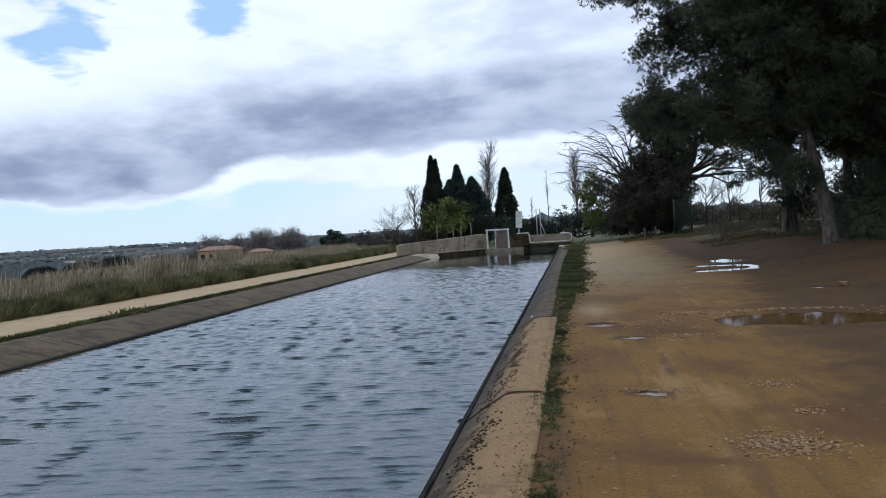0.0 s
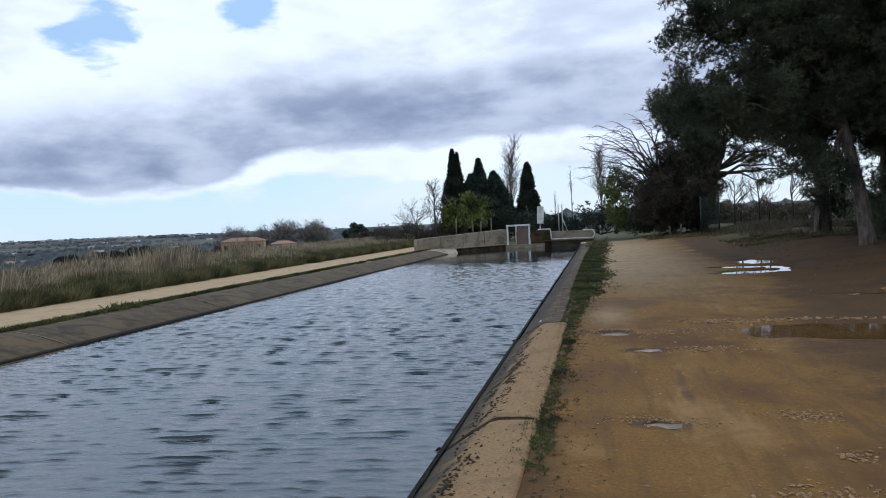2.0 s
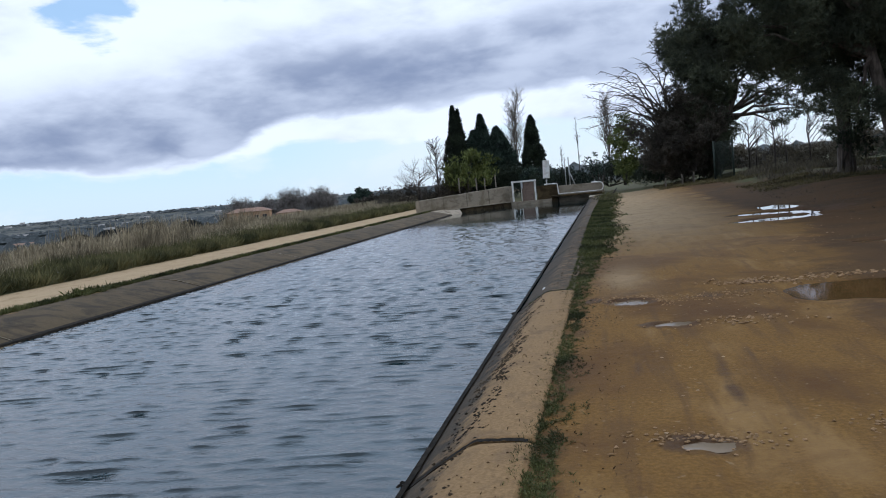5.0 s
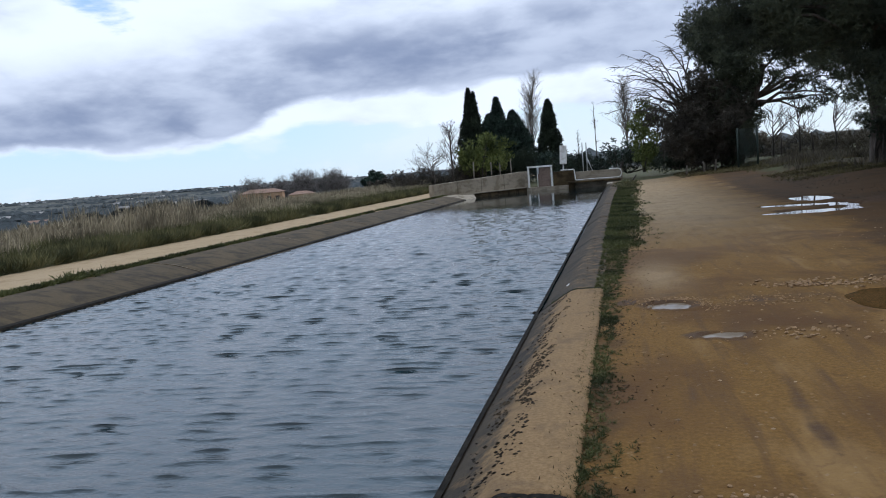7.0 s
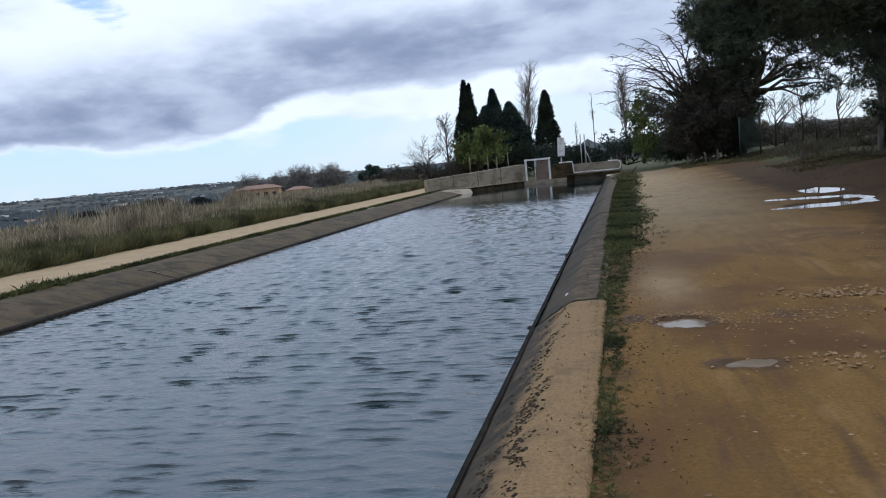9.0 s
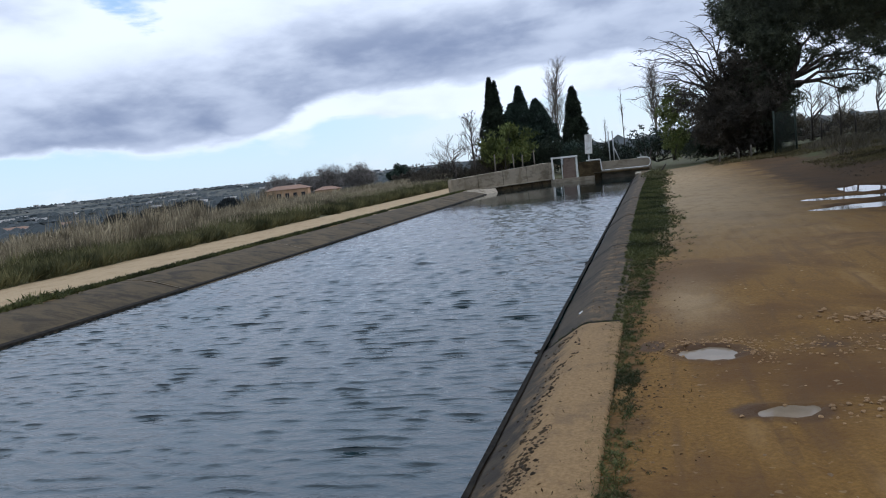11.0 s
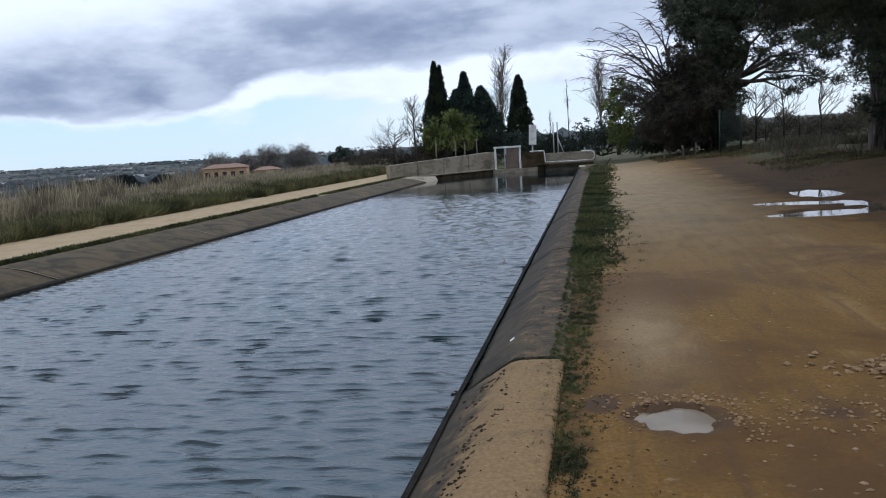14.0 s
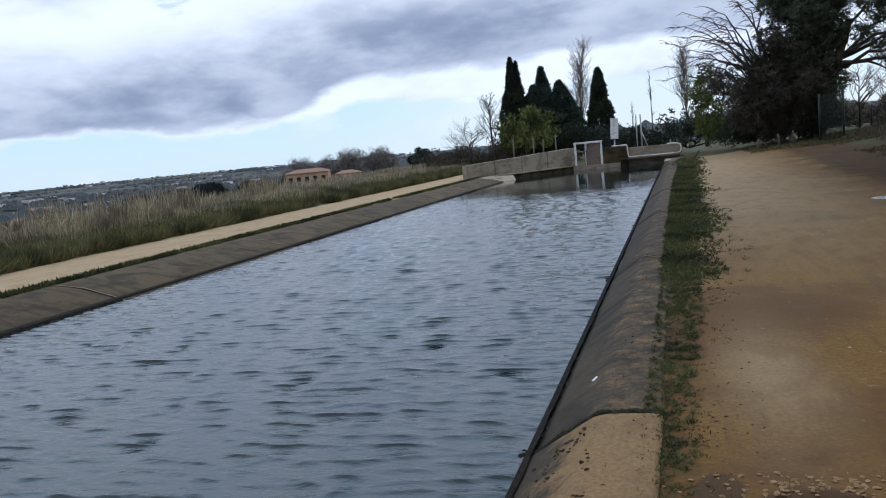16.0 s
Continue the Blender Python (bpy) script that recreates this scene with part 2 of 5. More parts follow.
M_CLEARPUDDLE = puddle_material("rain_water", (0.10, 0.075, 0.05), (0.15, 0.115, 0.08), 0.02, 0.7)
M_BARK = plain("pine_bark", (0.055, 0.045, 0.037), (0.150, 0.122, 0.100), 9, 0.95, 0.9, 0.05, (0.055, 0.043, 0.035), 2.0, stretch=(1, 1, 0.25))
M_DEADWOOD = plain("grey_branch_bark", (0.048, 0.041, 0.036), (0.095, 0.082, 0.071), 14, 0.95, 0.4, 0.01, stretch=(1, 1, 0.3))
M_PINE = leafy("pine_needles", (0.060, 0.072, 0.049), (0.135, 0.148, 0.088))
M_CYPRESS = leafy("cypress_foliage", (0.018, 0.027, 0.017), (0.044, 0.056, 0.032))
M_CEDAR = leafy("blue_green_conifer", (0.024, 0.042, 0.032), (0.055, 0.080, 0.058))
M_SHRUB = leafy("spring_leaves", (0.080, 0.105, 0.030), (0.235, 0.260, 0.080))
M_BROWN = leafy("brown_dry_foliage", (0.058, 0.051, 0.040), (0.124, 0.107, 0.082))
M_BRUSH = leafy("grey_brush", (0.10, 0.085, 0.06), (0.19, 0.165, 0.115))
M_TWIG = leafy("grey_twigs", (0.17, 0.155, 0.14), (0.28, 0.255, 0.23))
M_REED = leafy("dry_reeds", (0.185, 0.152, 0.098), (0.53, 0.45, 0.305))
M_GRASS = leafy("verge_grass", (0.040, 0.050, 0.016), (0.135, 0.138, 0.046))
M_OLIVE = leafy("olive_dry_grass", (0.085, 0.074, 0.030), (0.215, 0.180, 0.085))
M_GREENGRASS = leafy("field_grass", (0.070, 0.076, 0.030), (0.200, 0.180, 0.080))
M_STONE = plain("gravel_stone", (0.20, 0.108, 0.044), (0.44, 0.285, 0.140), 30, 0.85, 0.3, 0.004, (0.20, 0.13, 0.08), 6, 0.6)
M_CLOD = leafy("dark_earth_clods", (0.022, 0.016, 0.009), (0.070, 0.048, 0.026), 0.95)
M_CRUMB = leafy("brown_earth_crumbs", (0.060, 0.035, 0.016), (0.25, 0.160, 0.085), 0.95)
M_PEBBLE = leafy("pale_pebbles", (0.17, 0.105, 0.052), (0.40, 0.29, 0.18), 0.9)
M_WHITE = plain("white_paint", (0.66, 0.65, 0.62), (0.80, 0.79, 0.76), 16, 0.6, 0.15, 0.004, (0.50, 0.46, 0.40), 3)
M_RUST = plain("rusty_brown_steel", (0.150, 0.105, 0.082), (0.21, 0.155, 0.122), 12, 0.75, 0.3, 0.006, (0.115, 0.08, 0.062), 2.5)
M_GALV = plain("galvanised_steel", (0.32, 0.33, 0.33), (0.46, 0.47, 0.47), 18, 0.5, 0.1, 0.003, metal=0.5)
M_GREENSTEEL = plain("dark_green_steel", (0.018, 0.028, 0.022), (0.035, 0.05, 0.04), 14, 0.6, 0.1)
M_DARKWOOD = plain("old_fence_wood", (0.035, 0.03, 0.026), (0.08, 0.066, 0.054), 12, 0.95, 0.5, 0.01, stretch=(1, 1, 0.2))
M_PALEWOOD = plain("split_wood_post", (0.10, 0.086, 0.069), (0.17, 0.148, 0.12), 12, 0.95, 0.5, 0.01, stretch=(1, 1, 0.2))
M_RENDER = plain("ochre_render", (0.36, 0.22, 0.125), (0.46, 0.30, 0.18), 1.2, 0.9, 0.1)
M_ROOF = plain("clay_roof", (0.19, 0.115, 0.08), (0.26, 0.16, 0.112), 2.0, 0.9, 0.2)
M_PANE = plain("dark_opening", (0.02, 0.02, 0.025), (0.03, 0.03, 0.035), 3, 0.2, 0.0)
M_PALEHOUSE = plain("pale_render", (0.36, 0.35, 0.34), (0.50, 0.48, 0.46), 0.5, 0.9, 0.1)
M_FARWOOD = leafy("distant_woodland", (0.028, 0.036, 0.038), (0.036, 0.043, 0.043))

# ---- geometry helpers ----
rng = np.random.default_rng(7)


def part(name, bm, material, parent=None, label=""):
    """Links a bmesh (or ready mesh) as one mesh object, under a thing where parent is given."""
    if isinstance(bm, bmesh.types.BMesh):
        me = bpy.data.meshes.new(name)
        bm.normal_update()
        bm.to_mesh(me)
        bm.free()
    else:
        me = bm
    if not me.materials:
        me.materials.append(material)
    ob = new(name, me)
    if parent is not None:
        ob.parent = parent
    if label:
        ob["label"] = label
    return ob


def thing(name, at, label, category, group="", kind=""):
    ob = new(name)
    ob.empty_display_size = 0.2
    ob.location = at
    return tagged(ob, label, category, group, kind)


def quads(name, verts, faces, smooth=False):
    """A mesh from arrays of vertices (n, 3) and quads or triangles (m, 3 or 4)."""
    verts, faces = np.asarray(verts, np.float32), np.asarray(faces, np.int32)
    me = bpy.data.meshes.new(name)
    me.vertices.add(len(verts)); me.vertices.foreach_set("co", verts.ravel())
    me.loops.add(faces.size); me.loops.foreach_set("vertex_index", faces.ravel())
    me.polygons.add(len(faces)); me.polygons.foreach_set("loop_start", np.arange(0, faces.size, faces.shape[1], dtype=np.int32))
    me.update(calc_edges=True)
    me.polygons.foreach_set("use_smooth", np.full(len(faces), smooth))
    return me


def grid(name, xs, ys, height, smooth=True):
    gx, gy = np.meshgrid(xs, ys)
    z = height(gx, gy)
    n, m = len(xs), len(ys)
    i = (np.arange(m - 1)[:, None] * n + np.arange(n - 1)[None, :]).ravel()
    return quads(name, np.stack([gx, gy, z], -1).reshape(-1, 3), np.stack([i, i + 1, i + n + 1, i + n], -1), smooth), gx.ravel(), gy.ravel()


def attribute(me, name, values):
    me.attributes.new(name, "FLOAT", "POINT").data.foreach_set("value", np.asarray(values, np.float32).ravel())


def ss(v, lo, hi):
    t = np.clip((np.asarray(v, float) - lo) / (hi - lo), 0, 1)
    return t * t * (3 - 2 * t)


def wobble(x, y, scale, seed):
    """A smooth sum of waves, about -1 to 1."""
    r = np.random.default_rng(seed)
    out = 0
    for k in range(7):
        a, f, p = r.uniform(0, 6.283), scale * (0.6 + 0.35 * k), r.uniform(0, 6.283)
        out = out + np.sin((x * np.cos(a) + y * np.sin(a)) * f + p) / (1 + 0.3 * k)
    return out / 3.2


def box(bm, lo, hi, bevel=0.0):
    lo, hi = Vector(lo), Vector(hi)
    ret = bmesh.ops.create_cube(bm, size=1.0, matrix=Matrix.LocRotScale((lo + hi) / 2, None, hi - lo))
    if bevel:
        es = {e for v in ret["verts"] for e in v.link_edges}
        bmesh.ops.bevel(bm, geom=list(es), offset=bevel, segments=2, affect="EDGES", profile=0.6)
    return bm


def tube(bm, points, radii, seg=8, cap=True):
    """A tapered tube along a line of points."""
    pts = [Vector(p) for p in points]
    rings = []
    for i, p in enumerate(pts):
        d = (pts[min(i + 1, len(pts) - 1)] - pts[max(i - 1, 0)]).normalized()
        side = d.cross(Vector((0.31, 0.95, 0.11))).normalized()
        other = d.cross(side)
        rings.append([bm.verts.new(p + (side * math.cos(6.28319 * k / seg) + other * math.sin(6.28319 * k / seg)) * radii[i]) for k in range(seg)])
    for a, b in zip(rings, rings[1:]):
        for k in range(seg):
            f = bm.faces.new((a[k], a[(k + 1) % seg], b[(k + 1) % seg], b[k]))
            f.smooth = True
    if cap:
        bm.faces.new(rings[0][::-1]); bm.faces.new(rings[-1])
    return bm


def blades(name, centres, k, length, width, aim=(0, 0, 0.4), spread=1.0, droop=0.0, seed=1, needle=False):
    """k slim leaves round every centre, pointing all ways but leaning along aim."""
    r = np.random.default_rng(seed)
    c = np.repeat(np.asarray(centres, float), k, axis=0)
    d = r.normal(size=c.shape) * spread + np.asarray(aim)
    d /= np.linalg.norm(d, axis=1, keepdims=True) + 1e-9
    side = np.cross(d, r.normal(size=c.shape))
    side /= np.linalg.norm(side, axis=1, keepdims=True) + 1e-9
    ln = (length * r.uniform(0.6, 1.35, len(c)))[:, None]
    w = width * r.uniform(0.7, 1.3, len(c))[:, None]
    mid3 = c + d * ln * 0.5
    tip = c + d * ln - np.array([0, 0, 1.0]) * droop * ln
    if needle:
        v = np.stack([c - side * w * 0.5, c + side * w * 0.5, tip], 1).reshape(-1, 3)
        return quads(name, v, np.arange(len(v)).reshape(-1, 3))
    v = np.stack([c, mid3 + side * w * 0.5, tip, mid3 - side * w * 0.5], 1).reshape(-1, 3)
    return quads(name, v, np.arange(len(v)).reshape(-1, 4))


def lumps(name, centres, sizes, flat, seed):
    """Small uneven clods or pebbles, one island each."""
    r = np.random.default_rng(seed)
    base = np.array([(1, 0, 0), (0.4, 0.9, 0), (-0.7, 0.7, 0), (-0.9, -0.4, 0), (0.2, -1, 0), (0.15, 0.1, 1), (0, 0, -0.8)], float)
    c, n = np.asarray(centres, float), len(centres)
    v = base[None] * r.uniform(0.65, 1.3, (n, 7, 1))
    a = r.uniform(0, 6.283, n)
    ca, sa = np.cos(a)[:, None], np.sin(a)[:, None]
    v = np.stack([(v[..., 0] * ca - v[..., 1] * sa) * 1.15, v[..., 0] * sa + v[..., 1] * ca, v[..., 2] * flat], -1) * np.asarray(sizes, float)[:, None, None] * 0.5 + c[:, None]
    f = np.array([t for i in range(5) for t in ((i, (i + 1) % 5, 5), ((i + 1) % 5, i, 6))])
    return quads(name, v.reshape(-1, 3), (np.arange(n)[:, None, None] * 7 + f[None]).reshape(-1, 3))


def puff_points(puffs, density, seed, hollow=0.35):
    """Points inside ellipsoids (x, y, z, rx, ry, rz), thicker towards the skin."""
    r = np.random.default_rng(seed)
    out = []
    for x, y, z, rx, ry, rz in puffs:
        n = max(6, int(density * (rx * ry * rz) ** 0.66))
        d = r.normal(size=(n, 3))
        d /= np.linalg.norm(d, axis=1, keepdims=True)
        rad = (hollow + (1 - hollow) * r.uniform(0, 1, (n, 1)) ** 0.6) * r.uniform(0.75, 1.12, (n, 1))
        out.append(np.array([x, y, z]) + d * rad * np.array([rx, ry, rz]))
    return np.concatenate(out)


# ---- the lie of the land ----
BED, WATER_Z = -1.3, -0.26
WEST, EAST = -9.05, -0.06          # the channel's sides, under the lining
GATE_Y = 50.5
WALL_A, WALL_B = (-9.75, 44.5), (-5.45, 50.5)
# puddles: x, y, half width, half depth, depth, turn
PUDDLES = [
    (0.66, 11.14, 0.200, 0.160, 0.05, 0.0), (0.97, 9.92, 0.155, 0.085, 0.020, 0.2), (0.90, 6.83, 0.115, 0.065, 0.034, 0.0),
    (3.28, 11.15, 1.02, 0.62, 0.05, -0.12), (4.05, 20.85, 0.98, 0.44, 0.09, 0.34), (4.15, 22.75, 0.90, 0.44, 0.09, 0.02),
    (4.95, 22.3, 0.30, 0.80, 0.09, 0.0), (4.85, 24.8, 0.46, 0.95, 0.09, -0.15), (4.6, 15.3, 0.75, 0.22, 0.03, -0.1),
]


def in_channel(x, y):
    diag = WALL_A[1] + (x - WALL_A[0]) * (WALL_B[1] - WALL_A[1]) / (WALL_B[0] - WALL_A[0])
    return (x > WEST) & (x < EAST) & (y < np.minimum(GATE_Y + 0.15, diag + 0.15))


def land(x, y):
    """Height of firm ground, with no channel in it."""
    z = 0.35 * ss(x, 4.8, 9.0) + 0.28 * ss(y, 28, 46) * ss(x, 1.2, 5.0) + 0.25 * ss(x, 12, 30)
    z = z + 0.05 * wobble(x, y, 0.35, 5) * ss(x, 4.5, 8)
    z = z - 7.5 * ss(-x, 14.5, 95) - 6.0 * ss(-x, 95, 420)
    z = z + 0.12 * ss(-x, 12.1, 13.3) + 0.10 * wobble(x, y, 0.5, 8) * ss(-x, 13, 16)
    far = np.hypot(x, y)
    z = z + (18 + 6 * wobble(x, y, 0.0016, 3)) * ss(far, 900, 2600) + 9 * wobble(x, y, 0.0034, 4) * ss(far, 1300, 2600) - 3.0 * ss(far, 60, 800)
    return z


def ground_height(x, y):
    z = land(x, y)
    near = (np.abs(x) < 14) & (y > -10) & (y < 60)
    z = z + np.where(near, 0.010 * wobble(x, y, 2.1, 11) + 0.005 * wobble(x, y, 7.0, 12), 0)
    # wheel ruts along the track
    rut = np.exp(-((x - 1.05 - 0.05 * np.sin(y * 0.6)) / 0.12) ** 2) + np.exp(-((x - 2.45 - 0.06 * np.sin(y * 0.5)) / 0.14) ** 2)
    z = z - 0.016 * rut * ss(y, 1, 5) * (1 - ss(y, 17, 30)) * (x > 0)
    churn = np.exp(-((x - 0.75) / 0.45) ** 2 - ((y - 9.2) / 0.7) ** 2)
    z = z + churn * 0.016 * np.sin(x * 48 + 1.5 * np.sin(y * 4)) * (0.5 + 0.5 * wobble(x, y, 3.0, 41))
    for px, py, rx, ry, dep, turn in PUDDLES:
        c, s = math.cos(turn), math.sin(turn)
        u, v = ((x - px) * c + (y - py) * s) / rx, (-(x - px) * s + (y - py) * c) / ry
        q = np.sqrt(u * u + v * v) + (0.34 if rx < 0.4 else 0.20) * wobble(x, y, 5.0 / max(rx, 0.22), 21) * ((np.abs(u) < 3) & (np.abs(v) < 3))
        z = z - (dep + 0.012) * (1 - ss(q, 0.45, 1.35)) + 0.012 * np.exp(-((q - 1.35) / 0.3) ** 2)
    z = np.where((x > -0.06) & (x < 0.5) & (y < 52), z - 0.02 * (1 - ss(x, 0.0, 0.3)), z)
    return np.where(in_channel(x, y), BED, z)


def spaced(*stops):
    """Grid lines: (from, to, step) stretches, then growing steps outwards."""
    out = []
    for a, b, st in stops:
        out.append(np.arange(a, b - 1e-6, st))
    return np.concatenate(out)


def outward(start, end, first, grow):
    v, st, out = start, first, []
    while v < end:
        v += st; st *= grow
        out.append(v)
    return np.array(out)


xs = np.concatenate([-outward(17, 4800, 0.8, 1.12)[::-1], spaced((-17, -9.4, 0.4)), [-9.4, -9.2, -9.1, -9.0, -8.8], spaced((-8, -0.5, 0.75)), [-0.5, -0.2, -0.11, -0.01, 0.04],
                     spaced((0.1, 1.45, 0.035), (1.45, 5.6, 0.07), (5.6, 13, 0.3)), 13 + outward(0, 4800, 0.5, 1.13)])
ys = np.concatenate([-outward(4, 4800, 0.8, 1.15)[::-1], spaced((-4, 3, 0.3), (3, 6.5, 0.07), (6.5, 7.2, 0.035), (7.2, 9.6, 0.07), (9.6, 11.6, 0.032), (11.6, 13.5, 0.07), (13.5, 27, 0.14), (27, 43.5, 0.5), (43.5, 52, 0.22)), 52 + outward(0, 4800, 0.5, 1.12)])
me, gx, gy = grid("ground", xs, ys, ground_height)
# dark soil to the right, with the pines' shade put into its colour too
soil = np.clip(ss(gx, 2.6, 5.6) + 0.6 * ss(gx, 1.0, 3.2) * (1 - ss(gy, 10, 20)), 0, 1)
soil = np.maximum(soil, ss(gx, 5.0, 7.0) * ss(gy, 18, 26))
turf = np.maximum.reduce([ss(-gx, 11.85, 12.3), ss(gx, 0.85, 0.45) * (gx > -0.3) * 0.7 * ss(gy, 14, 22),
                          ss(gy, 46, 50) * (gx > -9), ss(gx, 4.8, 6.5) * ss(gy, 30, 40) * 0.55, ss(gx, 14, 18), ss(-gx, 9.25, 9.42) * (1 - ss(-gx, 9.42, 9.65)) * 0.8])
soil = np.maximum(soil, 0.50 * ss(gx, 0.50, 0.12) * (gx > -0.3))
damp_dark = np.zeros_like(gx)
for px, py, rx, ry, dep, turn in PUDDLES:
    q = np.hypot((gx - px) / (rx + 0.10), (gy - py) / (ry + 0.10)) + 0.35 * wobble(gx, gy, 3.1, 25)
    damp_dark = np.maximum(damp_dark, 0.60 * (1 - ss(q, 0.7, 1.45)))
# ground darkened under and round the gravel patches
for cx, cy, sx, sy in ((1.58, 5.25, 0.34, 0.28), (1.92, 7.1, 0.18, 0.14), (0.85, 6.95, 0.35, 0.12), (2.1, 12.05, 0.4, 0.2), (3.2, 12.15, 0.8, 0.16), (1.45, 11.25, 0.4, 0.18)):
    damp_dark = np.maximum(damp_dark, 0.58 * np.exp(-((gx - cx) / sx) ** 2 - ((gy - cy) / sy) ** 2))
for cx, cy, sx, sy, amount in ((5.6, 22.4, 0.9, 1.6, 0.6), (1.7, 11.3, 0.9, 0.5, 0.45), (0.6, 11.75, 0.5, 0.22, 0.5), (2.6, 10.2, 1.2, 0.4, 0.4), (3.4, 14.2, 1.1, 0.5, 0.4), (2.7, 18.5, 0.8, 0.7, 0.38)):
    damp_dark = np.maximum(damp_dark, amount * np.exp(-((gx - cx) / sx) ** 2 - ((gy - cy) / sy) ** 2))
# small pit beside the verge, its dark inside painted as shade
damp_dark = np.maximum(damp_dark, 1.3 * np.exp(-((gx - 0.27) / 0.10) ** 2 - ((gy - 11.4) / 0.16) ** 2))
damp_dark = np.maximum(damp_dark, 0.55 * np.exp(-((gx - 4.0) / 0.9) ** 2 - ((gy - 8.8) / 0.8) ** 2))
tread = np.exp(-((gx - 0.62) / 0.05) ** 2) + np.exp(-((gx - 1.18) / 0.09) ** 2) + 0.8 * np.exp(-((gx - 1.42) / 0.05) ** 2) + 0.7 * np.exp(-((gx - 0.92) / 0.06) ** 2)
damp_dark = np.maximum(damp_dark, 0.62 * tread * ss(gy, 6.9, 7.4) * (1 - ss(gy, 8.8, 9.7)) * (0.6 + 0.5 * wobble(gx, gy, 4.0, 43)))
churned = np.exp(-((gx - 0.78) / 0.42) ** 2 - ((gy - 9.25) / 0.75) ** 2) * (np.sin(gx * 31 + 1.2 * np.sin(gy * 2.5)) > 0.1) * (0.55 + 0.45 * wobble(gx * 2, gy, 3.0, 42))
damp_dark = np.maximum(damp_dark, 1.25 * churned)
# towpath: pale earth on the west bank; also paints the far track's lit left side
for name, v in (("soil", soil), ("turf", turf), ("damp_dark", damp_dark), ("towpath", np.maximum(ss(-gx, 9.0, 9.3) * (1 - ss(-gx, 12.3, 13.2)), 0.78 * (gx > 0.3) * (1 - ss(gx, 1.2, 4.6)) * ss(gy, 12, 25) + 0.50 * np.exp(-((gx - 0.62) / 0.30) ** 2 - ((gy - 13.0) / 1.1) ** 2))), ("far", ss(np.hypot(gx, gy), 60, 140))):
    attribute(me, name, v)
ground = part("ground", me, M_GROUND)
tagged(ground, "sandy dirt track, dark bare soil and dry fields", "ground", kind="structure")

# water of the canal, with small wind waves
wx = np.concatenate([spaced((-9.0, -0.35, 0.035)), [-0.35]])
wy = np.concatenate([-outward(2, 300, 1.0, 1.25)[::-1], spaced((-2, 3.5, 0.3), (3.5, 16, 0.0175), (16, 23, 0.026), (23, 34, 0.042), (34, 50.9, 0.14))])


def waves(x, y):
    """Height and sideways shift of short-crested wind ripples; the shift sharpens the crests."""
    r = np.random.default_rng(31)
    z, sx, sy = 0, 0, 0
    patch = (0.92 + 0.14 * wobble(x, y, 0.8, 33)) * (0.97 + 0.12 * wobble(x, y * 1.3, 3.4, 34)) * (0.35 + 0.65 * ss(x, -8.0, -7.3))
    size = patch * (1 - 0.97 * ss(y, 28, 40)) * ss(y, 2, 5) * (1.0 + 0.14 * ss(y, 8.5, 11.5) * (1 - 2.2 * ss(y, 14, 20)))
    for k in range(72):
        length = 0.085 * (0.29 / 0.085) ** r.uniform()
        f, a = 6.2832 / length, r.normal(1.53, 0.28)
        amp = WAVE_SLOPE / f * r.uniform(0.6, 1.4) * (0.6 + 0.7 * math.exp(-((length - 0.17) / 0.05) ** 2))
        ph = x * f * np.cos(a) + y * f * np.sin(a) + r.uniform(0, 6.28)
        z = z + amp * np.cos(ph)
        sx, sy = sx - amp * np.sin(ph) * np.cos(a), sy - amp * np.sin(ph) * np.sin(a)
    return z * size, sx * size, sy * size


WAVE_SLOPE, CHOP = 0.0270, 2.0
me, gx, gy = grid("canal_water", wx, wy, lambda x, y: x * 0 + WATER_Z)
dz4, dx4, dy4 = waves(gx, gy)
edge4 = ss(gx, -9.0, -8.6) * ss(-gx, 0.35, 0.6)
co = np.stack([gx + CHOP * dx4 * edge4, gy + CHOP * dy4 - 0.9 * dz4, WATER_Z + dz4], -1).astype(np.float32)
me.vertices.foreach_set("co", co.ravel())
me.update()
attribute(me, "calm", ss(gy, 28, 40))
tagged(part("canal_water", me, M_WATER), "grey-blue rippled canal water reflecting the clouds", "water", kind="structure")

for px, py, rx, ry, dep, turn in PUDDLES:
    bm = bmesh.new()
    n = 22
    base = float(land(np.array(px), np.array(py)))
    ring = [bm.verts.new((math.cos(6.2832 * i / n) * rx * 1.45, math.sin(6.2832 * i / n) * ry * 1.45, 0)) for i in range(n)]
    bm.faces.new(ring)
    ob = part("puddle", bm, M_CLAYPUDDLE if px < 2 else M_CLEARPUDDLE if py > 18 else M_PUDDLE)
    ob.matrix_world = pose(px, py, base - 0.011, 0, 0, math.degrees(turn))
    look_of = "pale clay-clouded puddle in a pothole" if px < 2 else "bright rain puddle reflecting the clouds" if py > 18 else "shallow brown rain puddle in the dirt track"
    tagged(ob, look_of, "puddle", "puddles on the track", "structure")

# ---- canal lining ----
JOINT, PITCH = 1.62, 5.35            # first joint and length of a slab


